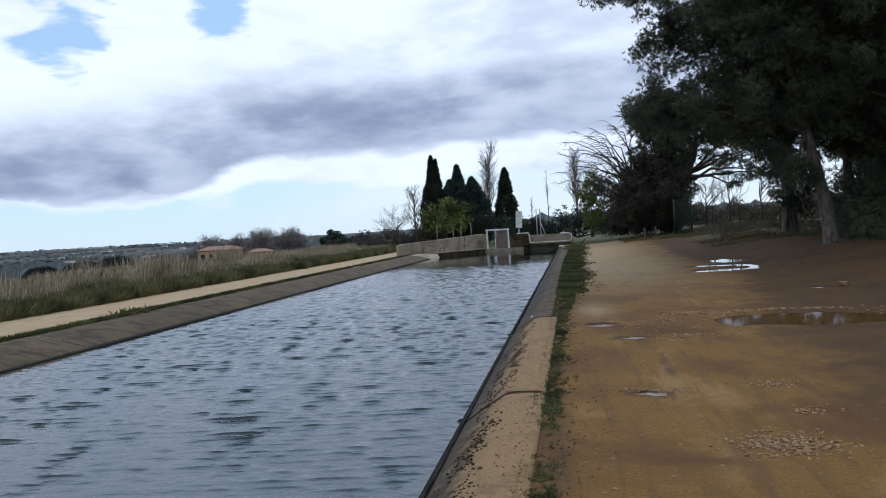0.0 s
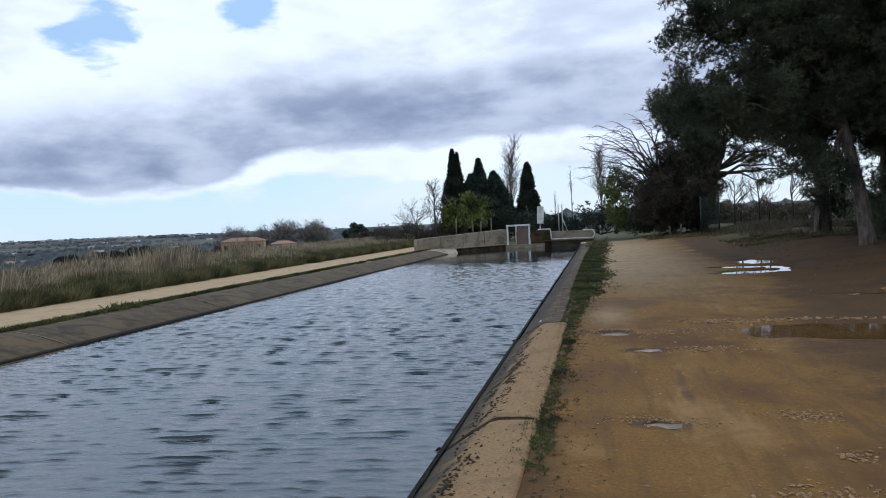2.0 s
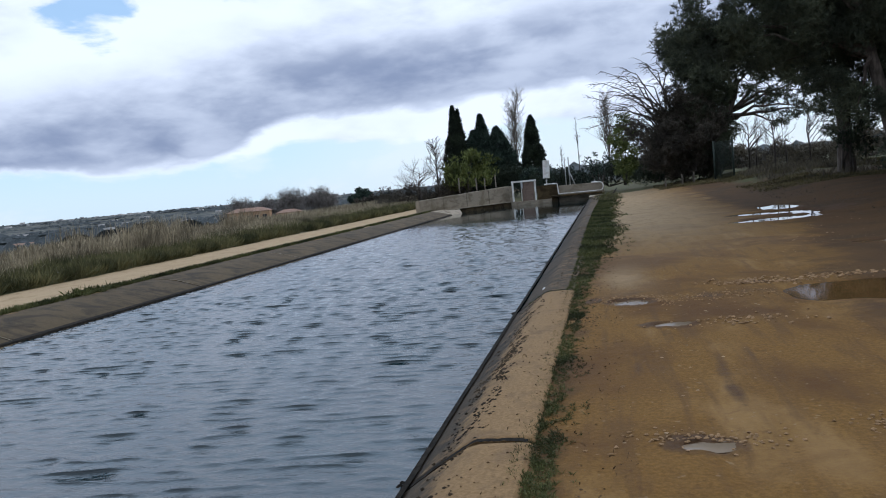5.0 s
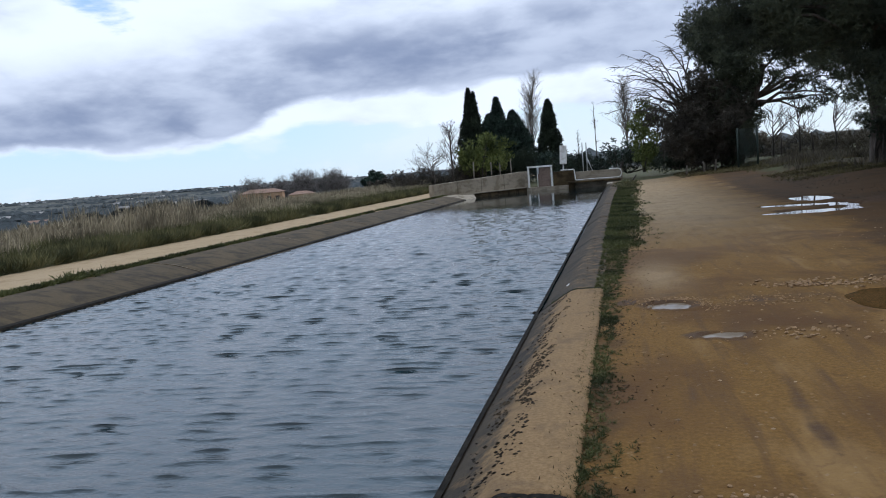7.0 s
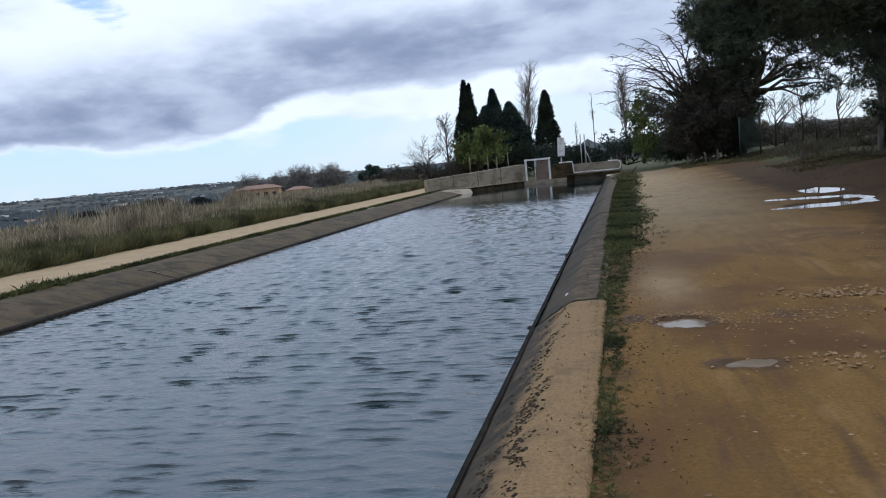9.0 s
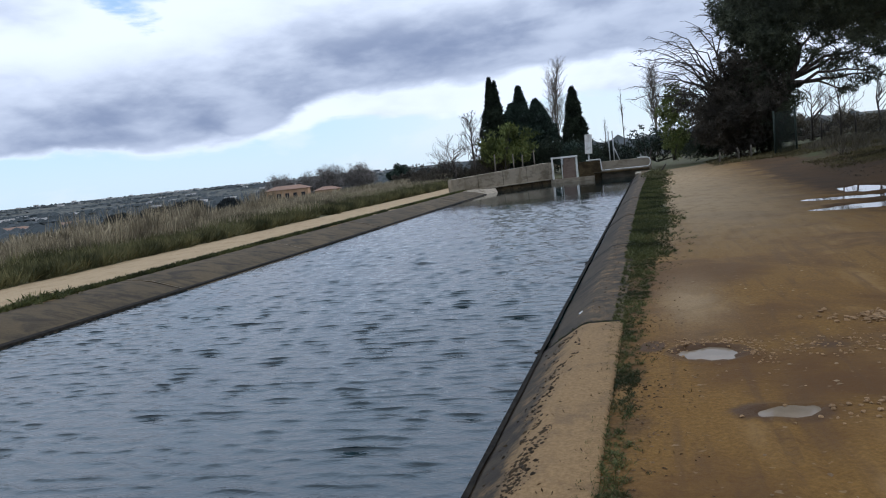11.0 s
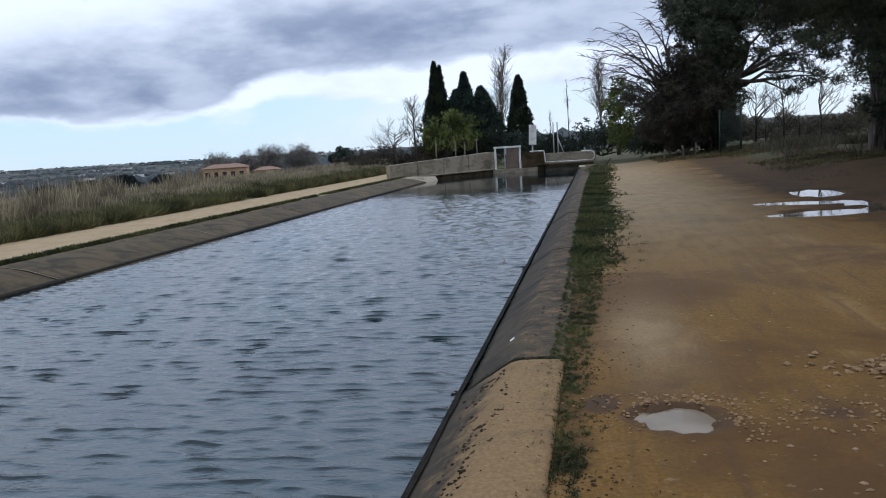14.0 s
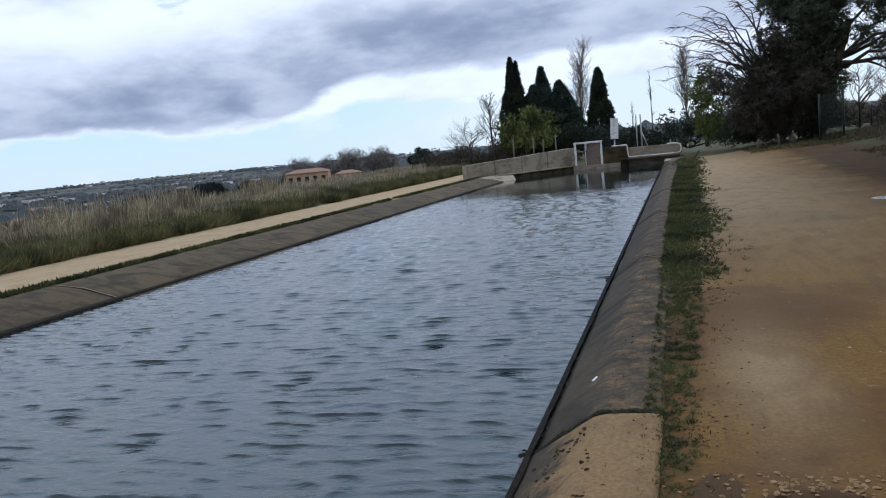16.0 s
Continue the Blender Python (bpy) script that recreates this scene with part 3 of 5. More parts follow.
def slab_mesh(profile, length, thick, sandy, seed):
    """One lining slab: a bent plate along y, with worn edges."""
    r = np.random.default_rng(seed)
    ny = 22
    yv = np.concatenate([[0, 0.012], np.linspace(0.06, length - 0.06, ny), [length - 0.012, length]])
    cols = []
    for j, (x, z) in enumerate(profile):
        edge = np.where((yv < 0.01) | (yv > length - 0.01), -0.02, 0.0)
        cols.append(np.stack([x + 0.002 * r.normal(size=len(yv)), yv, z + edge + 0.0012 * r.normal(size=len(yv))], -1))
    n, m = len(profile), len(yv)
    under = np.stack([np.stack([np.full(m, x), yv, np.full(m, z - thick)], -1) for x, z in profile])
    v = np.concatenate([np.stack(cols).reshape(-1, 3), under.reshape(-1, 3)])
    f = []
    o = n * m
    for j in range(n - 1):
        for i in range(m - 1):
            a = j * m + i
            f.append((a, a + 1, a + m + 1, a + m))
            f.append((o + a, o + a + m, o + a + m + 1, o + a + 1))
        a, b = j * m, j * m + m - 1
        f.append((a, a + m, o + a + m, o + a)); f.append((b, o + b, o + b + m, b + m))
    for i in range(m - 1):
        a, b = i, (n - 1) * m + i
        f.append((a, o + a, o + a + 1, a + 1)); f.append((b, b + 1, o + b + 1, o + b))
    me = quads("slab", v, f, True)
    sand = np.concatenate([np.repeat([min(1, sandy * s) for s in np.interp([p[0] for p in profile], [-0.75, -0.52, -0.34, -0.1], [0.14, 0.42, 0.92, 1.0])], m), np.zeros(n * m)])
    attribute(me, "sand", sand)
    return me


EAST_PROFILE = [(-1.75, -1.0), (-0.72, -0.27), (-0.52, -0.135), (-0.38, -0.045), (-0.32, -0.012), (-0.26, 0.002), (-0.12, 0.006), (0.0, 0.006), (0.03, -0.01)]
WEST_PROFILE = [(-9.24, -0.012), (-9.18, 0.006), (-9.02, 0.0), (-8.85, -0.02), (-8.6, -0.06), (-8.3, -0.135), (-8.0, -0.225), (-7.86, -0.28), (-6.9, -1.0)]
lining_east = thing("canal_lining_east", (0, 0, 0), "weathered concrete canal lining slabs along the dirt track", "canal lining", kind="structure")
lining_west = thing("canal_lining_west", (0, 0, 0), "sloping grey concrete canal lining slabs below the towpath", "canal lining", kind="structure")
east_meshes = [slab_mesh(EAST_PROFILE, PITCH - 0.05, 0.16, s, 40 + i) for i, s in enumerate((1.0, 0.42))]
west_mesh = slab_mesh(WEST_PROFILE, PITCH - 0.05, 0.16, 0.0, 50)
for i in range(-3, 9):
    y0 = JOINT + i * PITCH
    last = GATE_Y - 0.2 - y0
    if last < PITCH:
        break
    ob = part("slab", east_meshes[0 if y0 < 11 else 1], M_SLAB_SANDY, lining_east)
    ob.location = (0, y0, 0.004 * (i % 3) - (0.024 if i > 1 else 0))
    if y0 + PITCH < 46:
        ob = part("slab", west_mesh, M_SLAB, lining_west)
        ob.location = (0.01 * (i % 2), y0 + 0.05, 0.004 * (i % 2))
        bm = bmesh.new()
        left, right = [], []
        for px2, pz2 in WEST_PROFILE[1:-1]:
            jig = 0.02 * math.sin(px2 * 9 + i)
            left.append(bm.verts.new((px2, y0 + 0.027 + jig, pz2 + 0.009))); right.append(bm.verts.new((px2, y0 + 0.044 + jig, pz2 + 0.009)))
        for k in range(len(left) - 1):
            bm.faces.new((left[k], right[k], right[k + 1], left[k + 1]))
        part("mortar_joint", bm, M_WALL, lining_west, "pale mortar in the slab joint")
# dark strips laid over the east joints, painting the shade in their gaps
for i in range(-1, 9):
    y0 = JOINT + i * PITCH
    if y0 > GATE_Y - 2:
        break
    bm = bmesh.new()
    left, right = [], []
    for px2, pz2 in EAST_PROFILE[1:-1]:
        left.append((px2, pz2))
    line = [(lerp_x, float(np.interp(lerp_x, [p[0] for p in left], [p[1] for p in left]))) for lerp_x in np.linspace(left[0][0], left[-1][0], 44)]
    left, right = [], []
    rj = random.Random(90 + i)
    drift = 0.0
    for k, (px2, pz2) in enumerate(line):
        drift = 0.8 * drift + rj.uniform(-0.012, 0.012)
        jig, fat = drift + 0.012 * math.sin(k * 0.5 + i), rj.uniform(0.0, 0.016) + (0.008 if px2 < -0.34 else 0.0)
        left.append(bm.verts.new((px2, y0 - 0.042 - fat + jig, pz2 + 0.005))); right.append(bm.verts.new((px2, y0 - 0.018 + rj.uniform(0.0, 0.012) + jig, pz2 + 0.008)))
    for k in range(len(left) - 1):
        bm.faces.new((left[k], left[k + 1], right[k + 1], right[k]))
    part("open_joint", bm, M_WET_SHADE, lining_east, "raised dark strip painting the shade in the slab joint")
    chips = [(-0.735 + rj.uniform(-0.02, 0.02), y0 - 0.03 + rj.uniform(-0.05, 0.05), WATER_Z + 0.02) for _ in range(6)]
    part("broken_edge", lumps("broken_edge", chips, [rj.uniform(0.02, 0.05) for _ in chips], 0.6, 95 + i), M_WET_SHADE, lining_east, "broken dark concrete lip at the slab joint")
# the last, shorter slab by the gate and its return
ob = part("end_slab", slab_mesh(EAST_PROFILE, GATE_Y - 0.1 - y0, 0.16, 0.5, 48), M_SLAB_SANDY, lining_east)
ob.location = (0, y0, -0.01)
bm = bmesh.new()
vs = [bm.verts.new(p) for p in ((-9.2, 44.38, 0.02), (-8.75, 44.9, 0.04), (-7.85, 46.3, -0.05), (-7.45, 45.6, -0.5), (-7.2, 44.3, -0.9), (-7.85, 44.3, -0.27), (-8.6, 44.3, -0.06), (-9.0, 44.3, 0.0))]
bm.faces.new(vs)
ret = bmesh.ops.extrude_face_region(bm, geom=bm.faces[:])
bmesh.ops.translate(bm, verts=[g for g in ret["geom"] if isinstance(g, bmesh.types.BMVert)], vec=(0, 0, -0.2))
bmesh.ops.recalc_face_normals(bm, faces=bm.faces[:])
part("end_slab", bm, M_WALL, lining_west)


def waterline(x, sign, name, parent, y1, top):
    """The dark wet lip that runs along the lining at water level."""
    bm = bmesh.new()
    r = random.Random(5)
    rows = []
    y = -12.0
    while y < y1:
        w = 0.02 + 0.012 * r.random()
        rows.append([bm.verts.new((x + sign * dx2, y, WATER_Z + dz2)) for dx2, dz2 in ((top[0] - 0.8 * w, top[1]), (0.0, 0.026 + w * 0.4), (0.010, 0.024), (0.018, 0.008), (0.018, -0.06), (0.0, -0.05))])
        y += 0.22
    for a, b in zip(rows, rows[1:]):
        for k in range(5):
            bm.faces.new((a[k], a[k + 1], b[k + 1], b[k]))
    bmesh.ops.recalc_face_normals(bm, faces=bm.faces[:])
    part(name, bm, M_WET_SHADE, parent, "dark wet algae edge at the waterline")


waterline(-0.715, -1, "wet_edge", lining_east, GATE_Y - 0.3, (-0.012, 0.036))
waterline(-7.93, 1, "wet_edge", lining_west, 44.4, (-0.08, 0.047))

# ---- sluice and head walls ----
wall_dir = Vector((WALL_B[0] - WALL_A[0], WALL_B[1] - WALL_A[1], 0))
wall_len = wall_dir.length
wall_w = thing("head_wall_west", (*WALL_A, 0), "long pale concrete head wall beside the sluice", "wall", kind="structure")
wall_w.rotation_euler = (0, 0, math.atan2(wall_dir.y, wall_dir.x))
for i in range(4):
    bm = bmesh.new()
    a, b = wall_len * i / 4, wall_len * (i + 1) / 4 - 0.012
    za, zb = 0.66 + 0.30 * i / 4, 0.66 + 0.30 * (i + 1) / 4
    vs = [bm.verts.new(p) for p in ((a, 0, 0.0), (b, 0, 0.0), (b, 0.32, 0.0), (a, 0.32, 0.0), (a, 0, za), (b, 0, zb), (b, 0.32, zb), (a, 0.32, za))]
    for f in ((0, 3, 2, 1), (4, 5, 6, 7), (0, 1, 5, 4), (1, 2, 6, 5), (2, 3, 7, 6), (3, 0, 4, 7)):
        bm.faces.new([vs[k] for k in f])
    bmesh.ops.bevel(bm, geom=bm.edges[:], offset=0.025, segments=2, affect="EDGES")
    part("wall_panel", bm, M_WALL, wall_w)
bm = box(bmesh.new(), (-0.2, -0.12, -1.3), (wall_len, 0.34, -0.02), 0.03)
part("footing", bm, M_SLAB, wall_w, "stained footing of the wall at the water")
bm = box(bmesh.new(), (-0.25, -0.2, -0.035), (wall_len, -0.0, 0.025), 0.012)
part("ledge", bm, M_WALL, wall_w)

sluice = thing("sluice_gate", (-4.55, GATE_Y, 0.14), "white steel sluice frame holding a rusty brown gate plate", "sluice gate")
for nm, lo, hi in (("post", (-0.74, -0.06, -0.3), (-0.64, 0.06, 1.06)), ("post", (0.64, -0.06, -0.3), (0.74, 0.06, 1.06)), ("crossbar", (-0.76, -0.07, 0.985), (0.76, 0.07, 1.085))):
    part(nm, box(bmesh.new(), lo, hi, 0.012), M_WHITE, sluice, "white-painted " + nm)
bm = box(bmesh.new(), (-0.12, 0.02, -0.42), (0.60, 0.10, 0.98), 0.01)
part("gate_plate", bm, M_RUST, sluice, "rusty brown gate plate")
part("spindle", tube(bmesh.new(), [(-0.16, 0.0, -0.3), (-0.16, 0.0, 1.0)], [0.025, 0.025], 8), M_WHITE, sluice)
bm = box(bmesh.new(), (-0.18, -0.09, 0.6), (-0.06, 0.09, 1.0), 0.02)
part("gear_box", bm, M_GALV, sluice)

head = thing("head_wall_east", (0, 0, 0), "grey concrete head wall with a white-painted stepped edge", "wall", kind="structure")
part("back_wall", box(bmesh.new(), (-3.75, GATE_Y + 0.15, -1.3), (0.25, GATE_Y + 0.42, 0.70), 0.02), M_WALL, head)
part("pier", box(bmesh.new(), (-3.76, GATE_Y - 0.05, -1.3), (-2.52, GATE_Y + 0.14, 0.80), 0.02), M_SLAB, head, "dark stained pier")
part("sill", box(bmesh.new(), (-5.5, GATE_Y - 0.12, -1.3), (-2.9, GATE_Y + 0.13, -0.03), 0.02), M_WALL, head)
part("deck", box(bmesh.new(), (-2.9, GATE_Y - 0.55, 0.06), (0.12, GATE_Y + 0.14, 0.15), 0.015), M_SLAB, head)
part("side_wall", box(bmesh.new(), (-6.0, GATE_Y - 0.02, -1.3), (-5.30, GATE_Y + 0.3, 0.95), 0.02), M_WALL, head)
edge_pts = [(-3.3, 0.86), (-2.55, 0.86), (-2.52, 0.83), (-2.47, 0.26), (-2.44, 0.22), (-0.05, 0.22), (0.10, 0.25), (0.18, 0.36), (0.20, 0.52), (0.14, 0.66), (0.02, 0.72), (-0.5, 0.735)]
bm = tube(bmesh.new(), [(x, GATE_Y - 0.12, z) for x, z in edge_pts], [0.034] * len(edge_pts), 8)
part("white_edge", bm, M_WHITE, head, "white-painted stepped edging")
bm = box(bmesh.new(), (-0.62, GATE_Y - 3.2, -1.0), (0.16, GATE_Y - 0.6, -0.02), 0.03)
part("wing", bm, M_WALL, head, "pale concrete wing at the end of the bank")

sign = thing("control_cabinet", (-3.22, GATE_Y + 0.5, 0.4), "pale grey control cabinet on a short post by the sluice", "cabinet")
sign.rotation_euler = (0, radians(3), 0)
part("body", box(bmesh.new(), (-0.20, -0.12, 0.82), (0.20, 0.12, 1.92), 0.02), M_WHITE, sign)
part("door", box(bmesh.new(), (-0.17, -0.137, 0.86), (0.17, -0.121, 1.88), 0.006), M_WHITE, sign)
part("post", tube(bmesh.new(), [(0, 0, -0.3), (0, 0, 0.84)], [0.045, 0.045], 10), M_GALV, sign)

brace = thing("steel_posts", (-1.9, GATE_Y + 0.6, 0.45), "two bare grey steel posts with a slanting brace", "post")
part("post", tube(bmesh.new(), [(-0.11, 0, -0.2), (-0.11, 0, 1.95)], [0.035, 0.035], 8), M_GALV, brace)
part("post", tube(bmesh.new(), [(0.13, 0, -0.2), (0.12, 0, 1.93)], [0.04, 0.04], 8), M_GALV, brace)
part("brace", tube(bmesh.new(), [(0.14, 0, 1.0), (0.42, -0.1, 0.25)], [0.03, 0.03], 8), M_GALV, brace)


def post_fence(name, points, height, lean, material, label, wires=()):
    fence = thing(name, points[0], label, "fence")
    o = Vector(points[0])
    for i, p in enumerate(points):
        q = Vector(p) - o
        part("post", tube(bmesh.new(), [q + Vector((0, 0, -0.15)), q + Vector((lean * (-1) ** i, 0, height * (1 - 0.06 * (i % 3))))], [0.04, 0.035], 7), material, fence)
    for w in wires:
        line = [Vector(p) - o + Vector((0, 0, w)) for p in points]
        part("wire", tube(bmesh.new(), line, [0.003] * len(line), 4), M_DARKWOOD, fence)
    return fence


post_fence("wall_fence", [(-8.2, 48.5, 0.3), (-7.3, 49.6, 0.3), (-6.9, 50.1, 0.3), (-6.3, 50.9, 0.3)], 1.45, 0.03, M_PALEWOOD, "rusty wire fence on thin posts behind the head wall", (0.4, 0.8, 1.2))

# ---- trees ----


def limb_path(start, end, sag, n, r):
    a, b = Vector(start), Vector(end)
    pts = []
    for i in range(n + 1):
        t = i / n
        p = a.lerp(b, t) + Vector((0, 0, sag * math.sin(t * 3.1416)))
        if 0 < i < n:
            p += Vector((r.uniform(-1, 1), r.uniform(-1, 1), r.uniform(-1, 1))) * (b - a).length * 0.05
        pts.append(p)
    return pts


def pine(at, height, lean, radius, crown, puffs, seed, label, trunk_r=0.27, density=120, leaf=0.34, extra=(), k=7):
    """A pine: bent trunk, limbs that carry clumps, needles in many small tufts. crown: centre and radii from the foot."""
    r = random.Random(seed)
    tree = thing("pine_tree", at, label, "tree", "pines beside the track")
    top = Vector((lean[0], lean[1], height))
    tp = [Vector((0, 0, -0.3)), Vector((-0.02, 0, 0.15))] + [top * t + Vector((0.12 * math.sin(t * 5 + seed), 0.1 * math.sin(t * 4 + seed), 0)) for t in (0.1, 0.22, 0.36, 0.5, 0.65, 0.8, 0.95)]
    rr = [trunk_r * 1.4, trunk_r * 1.12] + [trunk_r * (1 - 0.8 * t) for t in (0.1, 0.22, 0.36, 0.5, 0.65, 0.8, 0.95)]
    part("trunk", tube(bmesh.new(), tp, rr, 11), M_BARK, tree)
    (cx, cy, cz), (rx, ry, rz) = crown
    balls = []
    for i in range(puffs):
        while True:
            d = Vector((r.uniform(-1, 1), r.uniform(-1, 1), r.uniform(-1, 1)))
            if 0.25 < d.length < 1.0:
                break
        s = r.uniform(0.55, 1.25) * radius
        balls.append((cx + d.x * rx, cy + d.y * ry, cz + d.z * rz, s * r.uniform(0.9, 1.5), s * r.uniform(0.9, 1.5), s * r.uniform(0.5, 0.8)))
    for x, y, z, q in extra:
        balls.append((x - at[0], y - at[1], z - at[2], q * r.uniform(0.95, 1.2), q * 1.1, q * r.uniform(0.6, 0.8)))
    for b in balls[:10] + balls[puffs::2]:
        t = min(0.9, max(0.3, (b[2] - 1.0) / height))
        st = top * t
        pts = limb_path(st, b[:3], 0.25, 5, r)
        part("limb", tube(bmesh.new(), pts, [trunk_r * 0.36 * (1 - 0.16 * k) for k in range(6)], 6), M_BARK, tree)
    knobs = []
    for x, y, z, ax, ay, az in balls:
        for _ in range(11):
            d = Vector((r.gauss(0, 1), r.gauss(0, 1), r.gauss(0.25, 1))).normalized() * r.uniform(0.55, 1.05)
            q = r.uniform(0.26, 0.46) * radius
            knobs.append((x + d.x * ax, y + d.y * ay, z + d.z * az, q * 1.2, q * 1.2, q * 0.85))
    pts = puff_points(knobs, density, seed, 0.1)
    part("crown", blades("crown", pts, k, leaf, leaf * 0.14, (0, 0, 0.45), 1.0, 0.05, seed, True), M_PINE, tree)
    return tree


def zat(x, y):
    return float(land(np.array(float(x)), np.array(float(y))))


PL = "tall dark pine with a bare leaning trunk beside the track"
LOBES = [(3.2, 25.5, 5.0, 0.9), (4.2, 26.0, 5.4, 1.2), (5.4, 25.5, 4.8, 1.2), (6.6, 26.0, 4.7, 1.2), (3.7, 26.0, 6.7, 1.2), (2.7, 25.0, 8.3, 1.0), (4.0, 25.0, 8.6, 1.4),
         (5.6, 27.0, 6.5, 1.6), (7.2, 27.0, 5.5, 1.3), (4.6, 25.2, 7.4, 1.3), (6.2, 25.2, 8.2, 1.5), (7.6, 25.6, 7.0, 1.5), (3.5, 25.2, 4.6, 0.7), (4.5, 25.6, 4.1, 0.8), (5.5, 26.0, 3.9, 0.8), (6.6, 26.2, 3.9, 0.9), (7.8, 26.4, 4.1, 0.9), (5.0, 27.5, 4.2, 0.9), (6.2, 28.0, 4.4, 1.0), (5.0, 26.2, 5.2, 1.0), (5.8, 26.6, 5.0, 1.0), (6.5, 26.8, 5.3, 1.1), (7.2, 26.0, 4.6, 1.0), (6.9, 27.6, 4.9, 1.0), (5.6, 25.0, 5.8, 1.1), (6.6, 24.8, 6.0, 1.2), (4.6, 25.4, 9.4, 1.3), (3.4, 25.2, 9.6, 1.1), (5.6, 25.5, 9.6, 1.5), (6.6, 26.0, 3.0, 0.6), (7.1, 25.5, 2.5, 0.7)]
LOBES_2 = [(8.6, 26.4, 5.2, 1.3), (9.8, 25.6, 5.1, 1.2), (11.0, 26.0, 5.0, 1.3), (12.4, 25.0, 5.0, 1.4), (9.2, 24.8, 6.4, 1.5), (10.6, 24.6, 6.6, 1.6), (12.0, 24.4, 6.8, 1.6), (8.4, 25.0, 8.4, 1.6)]
for at, h, lean, rad, crown, n, tr, extra in (
    ((8.24, 26.0), 11.5, (-2.0, 0.3), 1.15, ((-2.2, 0.2, 9.2), (3.6, 3.2, 3.6)), 60, 0.21, LOBES),
    ((11.2, 25.4), 12.5, (-1.6, 0.4), 1.2, ((-0.3, 0.2, 8.8), (3.6, 3.4, 3.9)), 60, 0.21, LOBES_2),
    ((9.4, 35.0), 11.0, (0.2, 0.0), 1.1, ((-0.2, 0.0, 6.9), (2.6, 3.0, 3.8)), 60, 0.30, ((9.3, 34.8, 3.2, 0.8), (9.6, 35.2, 2.3, 0.7), (8.6, 34.6, 4.3, 0.8), (8.4, 34.4, 5.8, 1.0), (9.1, 34.4, 6.6, 1.1), (7.8, 34.5, 6.8, 1.0))),
    ((12.9, 31.0), 12.0, (-0.4, 0.0), 1.2, ((0.0, 0.0, 7.2), (3.2, 3.2, 4.2)), 54, 0.26, ()),
    ((14.4, 24.0), 12.0, (-0.6, 0.0), 1.2, ((0.0, 0.0, 7.8), (3.4, 3.4, 4.0)), 54, 0.26, ()),
    ((16.5, 29.0), 12.0, (0.3, 0.0), 1.3, ((0.0, 0.0, 7.0), (3.6, 3.6, 4.4)), 50, 0.26, ()),
    ((12.9, 38.5), 11.0, (0.3, 0.0), 1.2, ((0.0, 0.0, 7.0), (2.7, 3.0, 3.8)), 44, 0.26, ()),
    ((16.5, 36.0), 11.5, (0.0, 0.0), 1.3, ((0.0, 0.0, 6.4), (3.6, 3.2, 4.4)), 46, 0.26, ()),
    ((17.8, 46.0), 10.5, (0.0, 0.0), 1.3, ((0.0, 0.0, 5.2), (3.2, 3.2, 4.4)), 56, 0.26, ()),
    ((22.5, 40.0), 11.5, (0.0, 0.0), 1.3, ((0.0, 0.0, 5.0), (4.0, 3.2, 5.0)), 60, 0.26, ()),
    ((13.8, 17.5), 12.0, (-0.6, 0.0), 1.2, ((0.2, 0.0, 8.2), (3.4, 3.4, 3.8)), 50, 0.27, ()),
    ((19.5, 21.0), 12.0, (-0.3, 0.0), 1.3, ((0.0, 0.0, 5.8), (3.6, 3.6, 5.0)), 54, 0.27, ()),
    ((14.5, 10.0), 12.0, (-0.6, 0.0), 1.2, ((0.2, 0.0, 7.6), (3.6, 3.4, 4.2)), 50, 0.27, ()),
):
    near_tree = len(extra) > 5
    pine((*at, zat(*at)), h, lean, rad, crown, n, int(at[0] * 10 + at[1]), PL, tr, 270 if near_tree else 100, 0.125 if near_tree else 0.24, extra, 15 if near_tree else 10)


def bare_tree(name, at, height, spread, seed, label, trunk_r=0.09, depth=4, kids=4, upright=0.7, material=None, levels_r=0.55):
    """A leafless tree: trunk and a crown of forking twigs."""
    r = random.Random(seed)
    tree = thing(name, at, label, "tree")
    trunk = [Vector((0, 0, -0.2)), Vector((0.03, 0.02, height * 0.3)), Vector((r.uniform(-0.1, 0.1) * spread, 0, height * 0.62)), Vector((r.uniform(-0.15, 0.15) * spread, 0, height))]
    part("trunk", tube(bmesh.new(), trunk, [trunk_r, trunk_r * 0.8, trunk_r * 0.5, trunk_r * 0.12], 7), material or M_DEADWOOD, tree)
    bm = bmesh.new()

    def grow(p, d, ln, rad, lv):
        q = p + d * ln * 0.5 + Vector((r.uniform(-1, 1), r.uniform(-1, 1), r.uniform(-0.4, 0.6))) * ln * 0.08
        e = p + d * ln
        tube(bm, [p, q, e], [rad, rad * 0.8, rad * 0.5], 4, False)
        if lv <= 0:
            return
        for _ in range(r.choice((2, 3))):
            nd = (d + Vector((r.uniform(-1, 1), r.uniform(-1, 1), r.uniform(-0.5, 0.9))) * 0.75).normalized()
            grow(q.lerp(e, r.random()), nd, ln * r.uniform(0.45, 0.72), rad * levels_r, lv - 1)

    for i in range(kids * 3):
        t = r.uniform(0.25, 0.98)
        p = trunk[1].lerp(trunk[2], (t - 0.3) / 0.32) if t < 0.62 else trunk[2].lerp(trunk[3], (t - 0.62) / 0.38)
        a = r.uniform(0, 6.28)
        d = Vector((math.cos(a) * (1 - upright), math.sin(a) * (1 - upright), upright)).normalized()
        grow(p, d, spread * r.uniform(0.6, 1.0) * (1.15 - 0.6 * t), trunk_r * 0.32, depth - 2)
    part("twig_crown", bm, material or M_DEADWOOD, tree)
    return tree


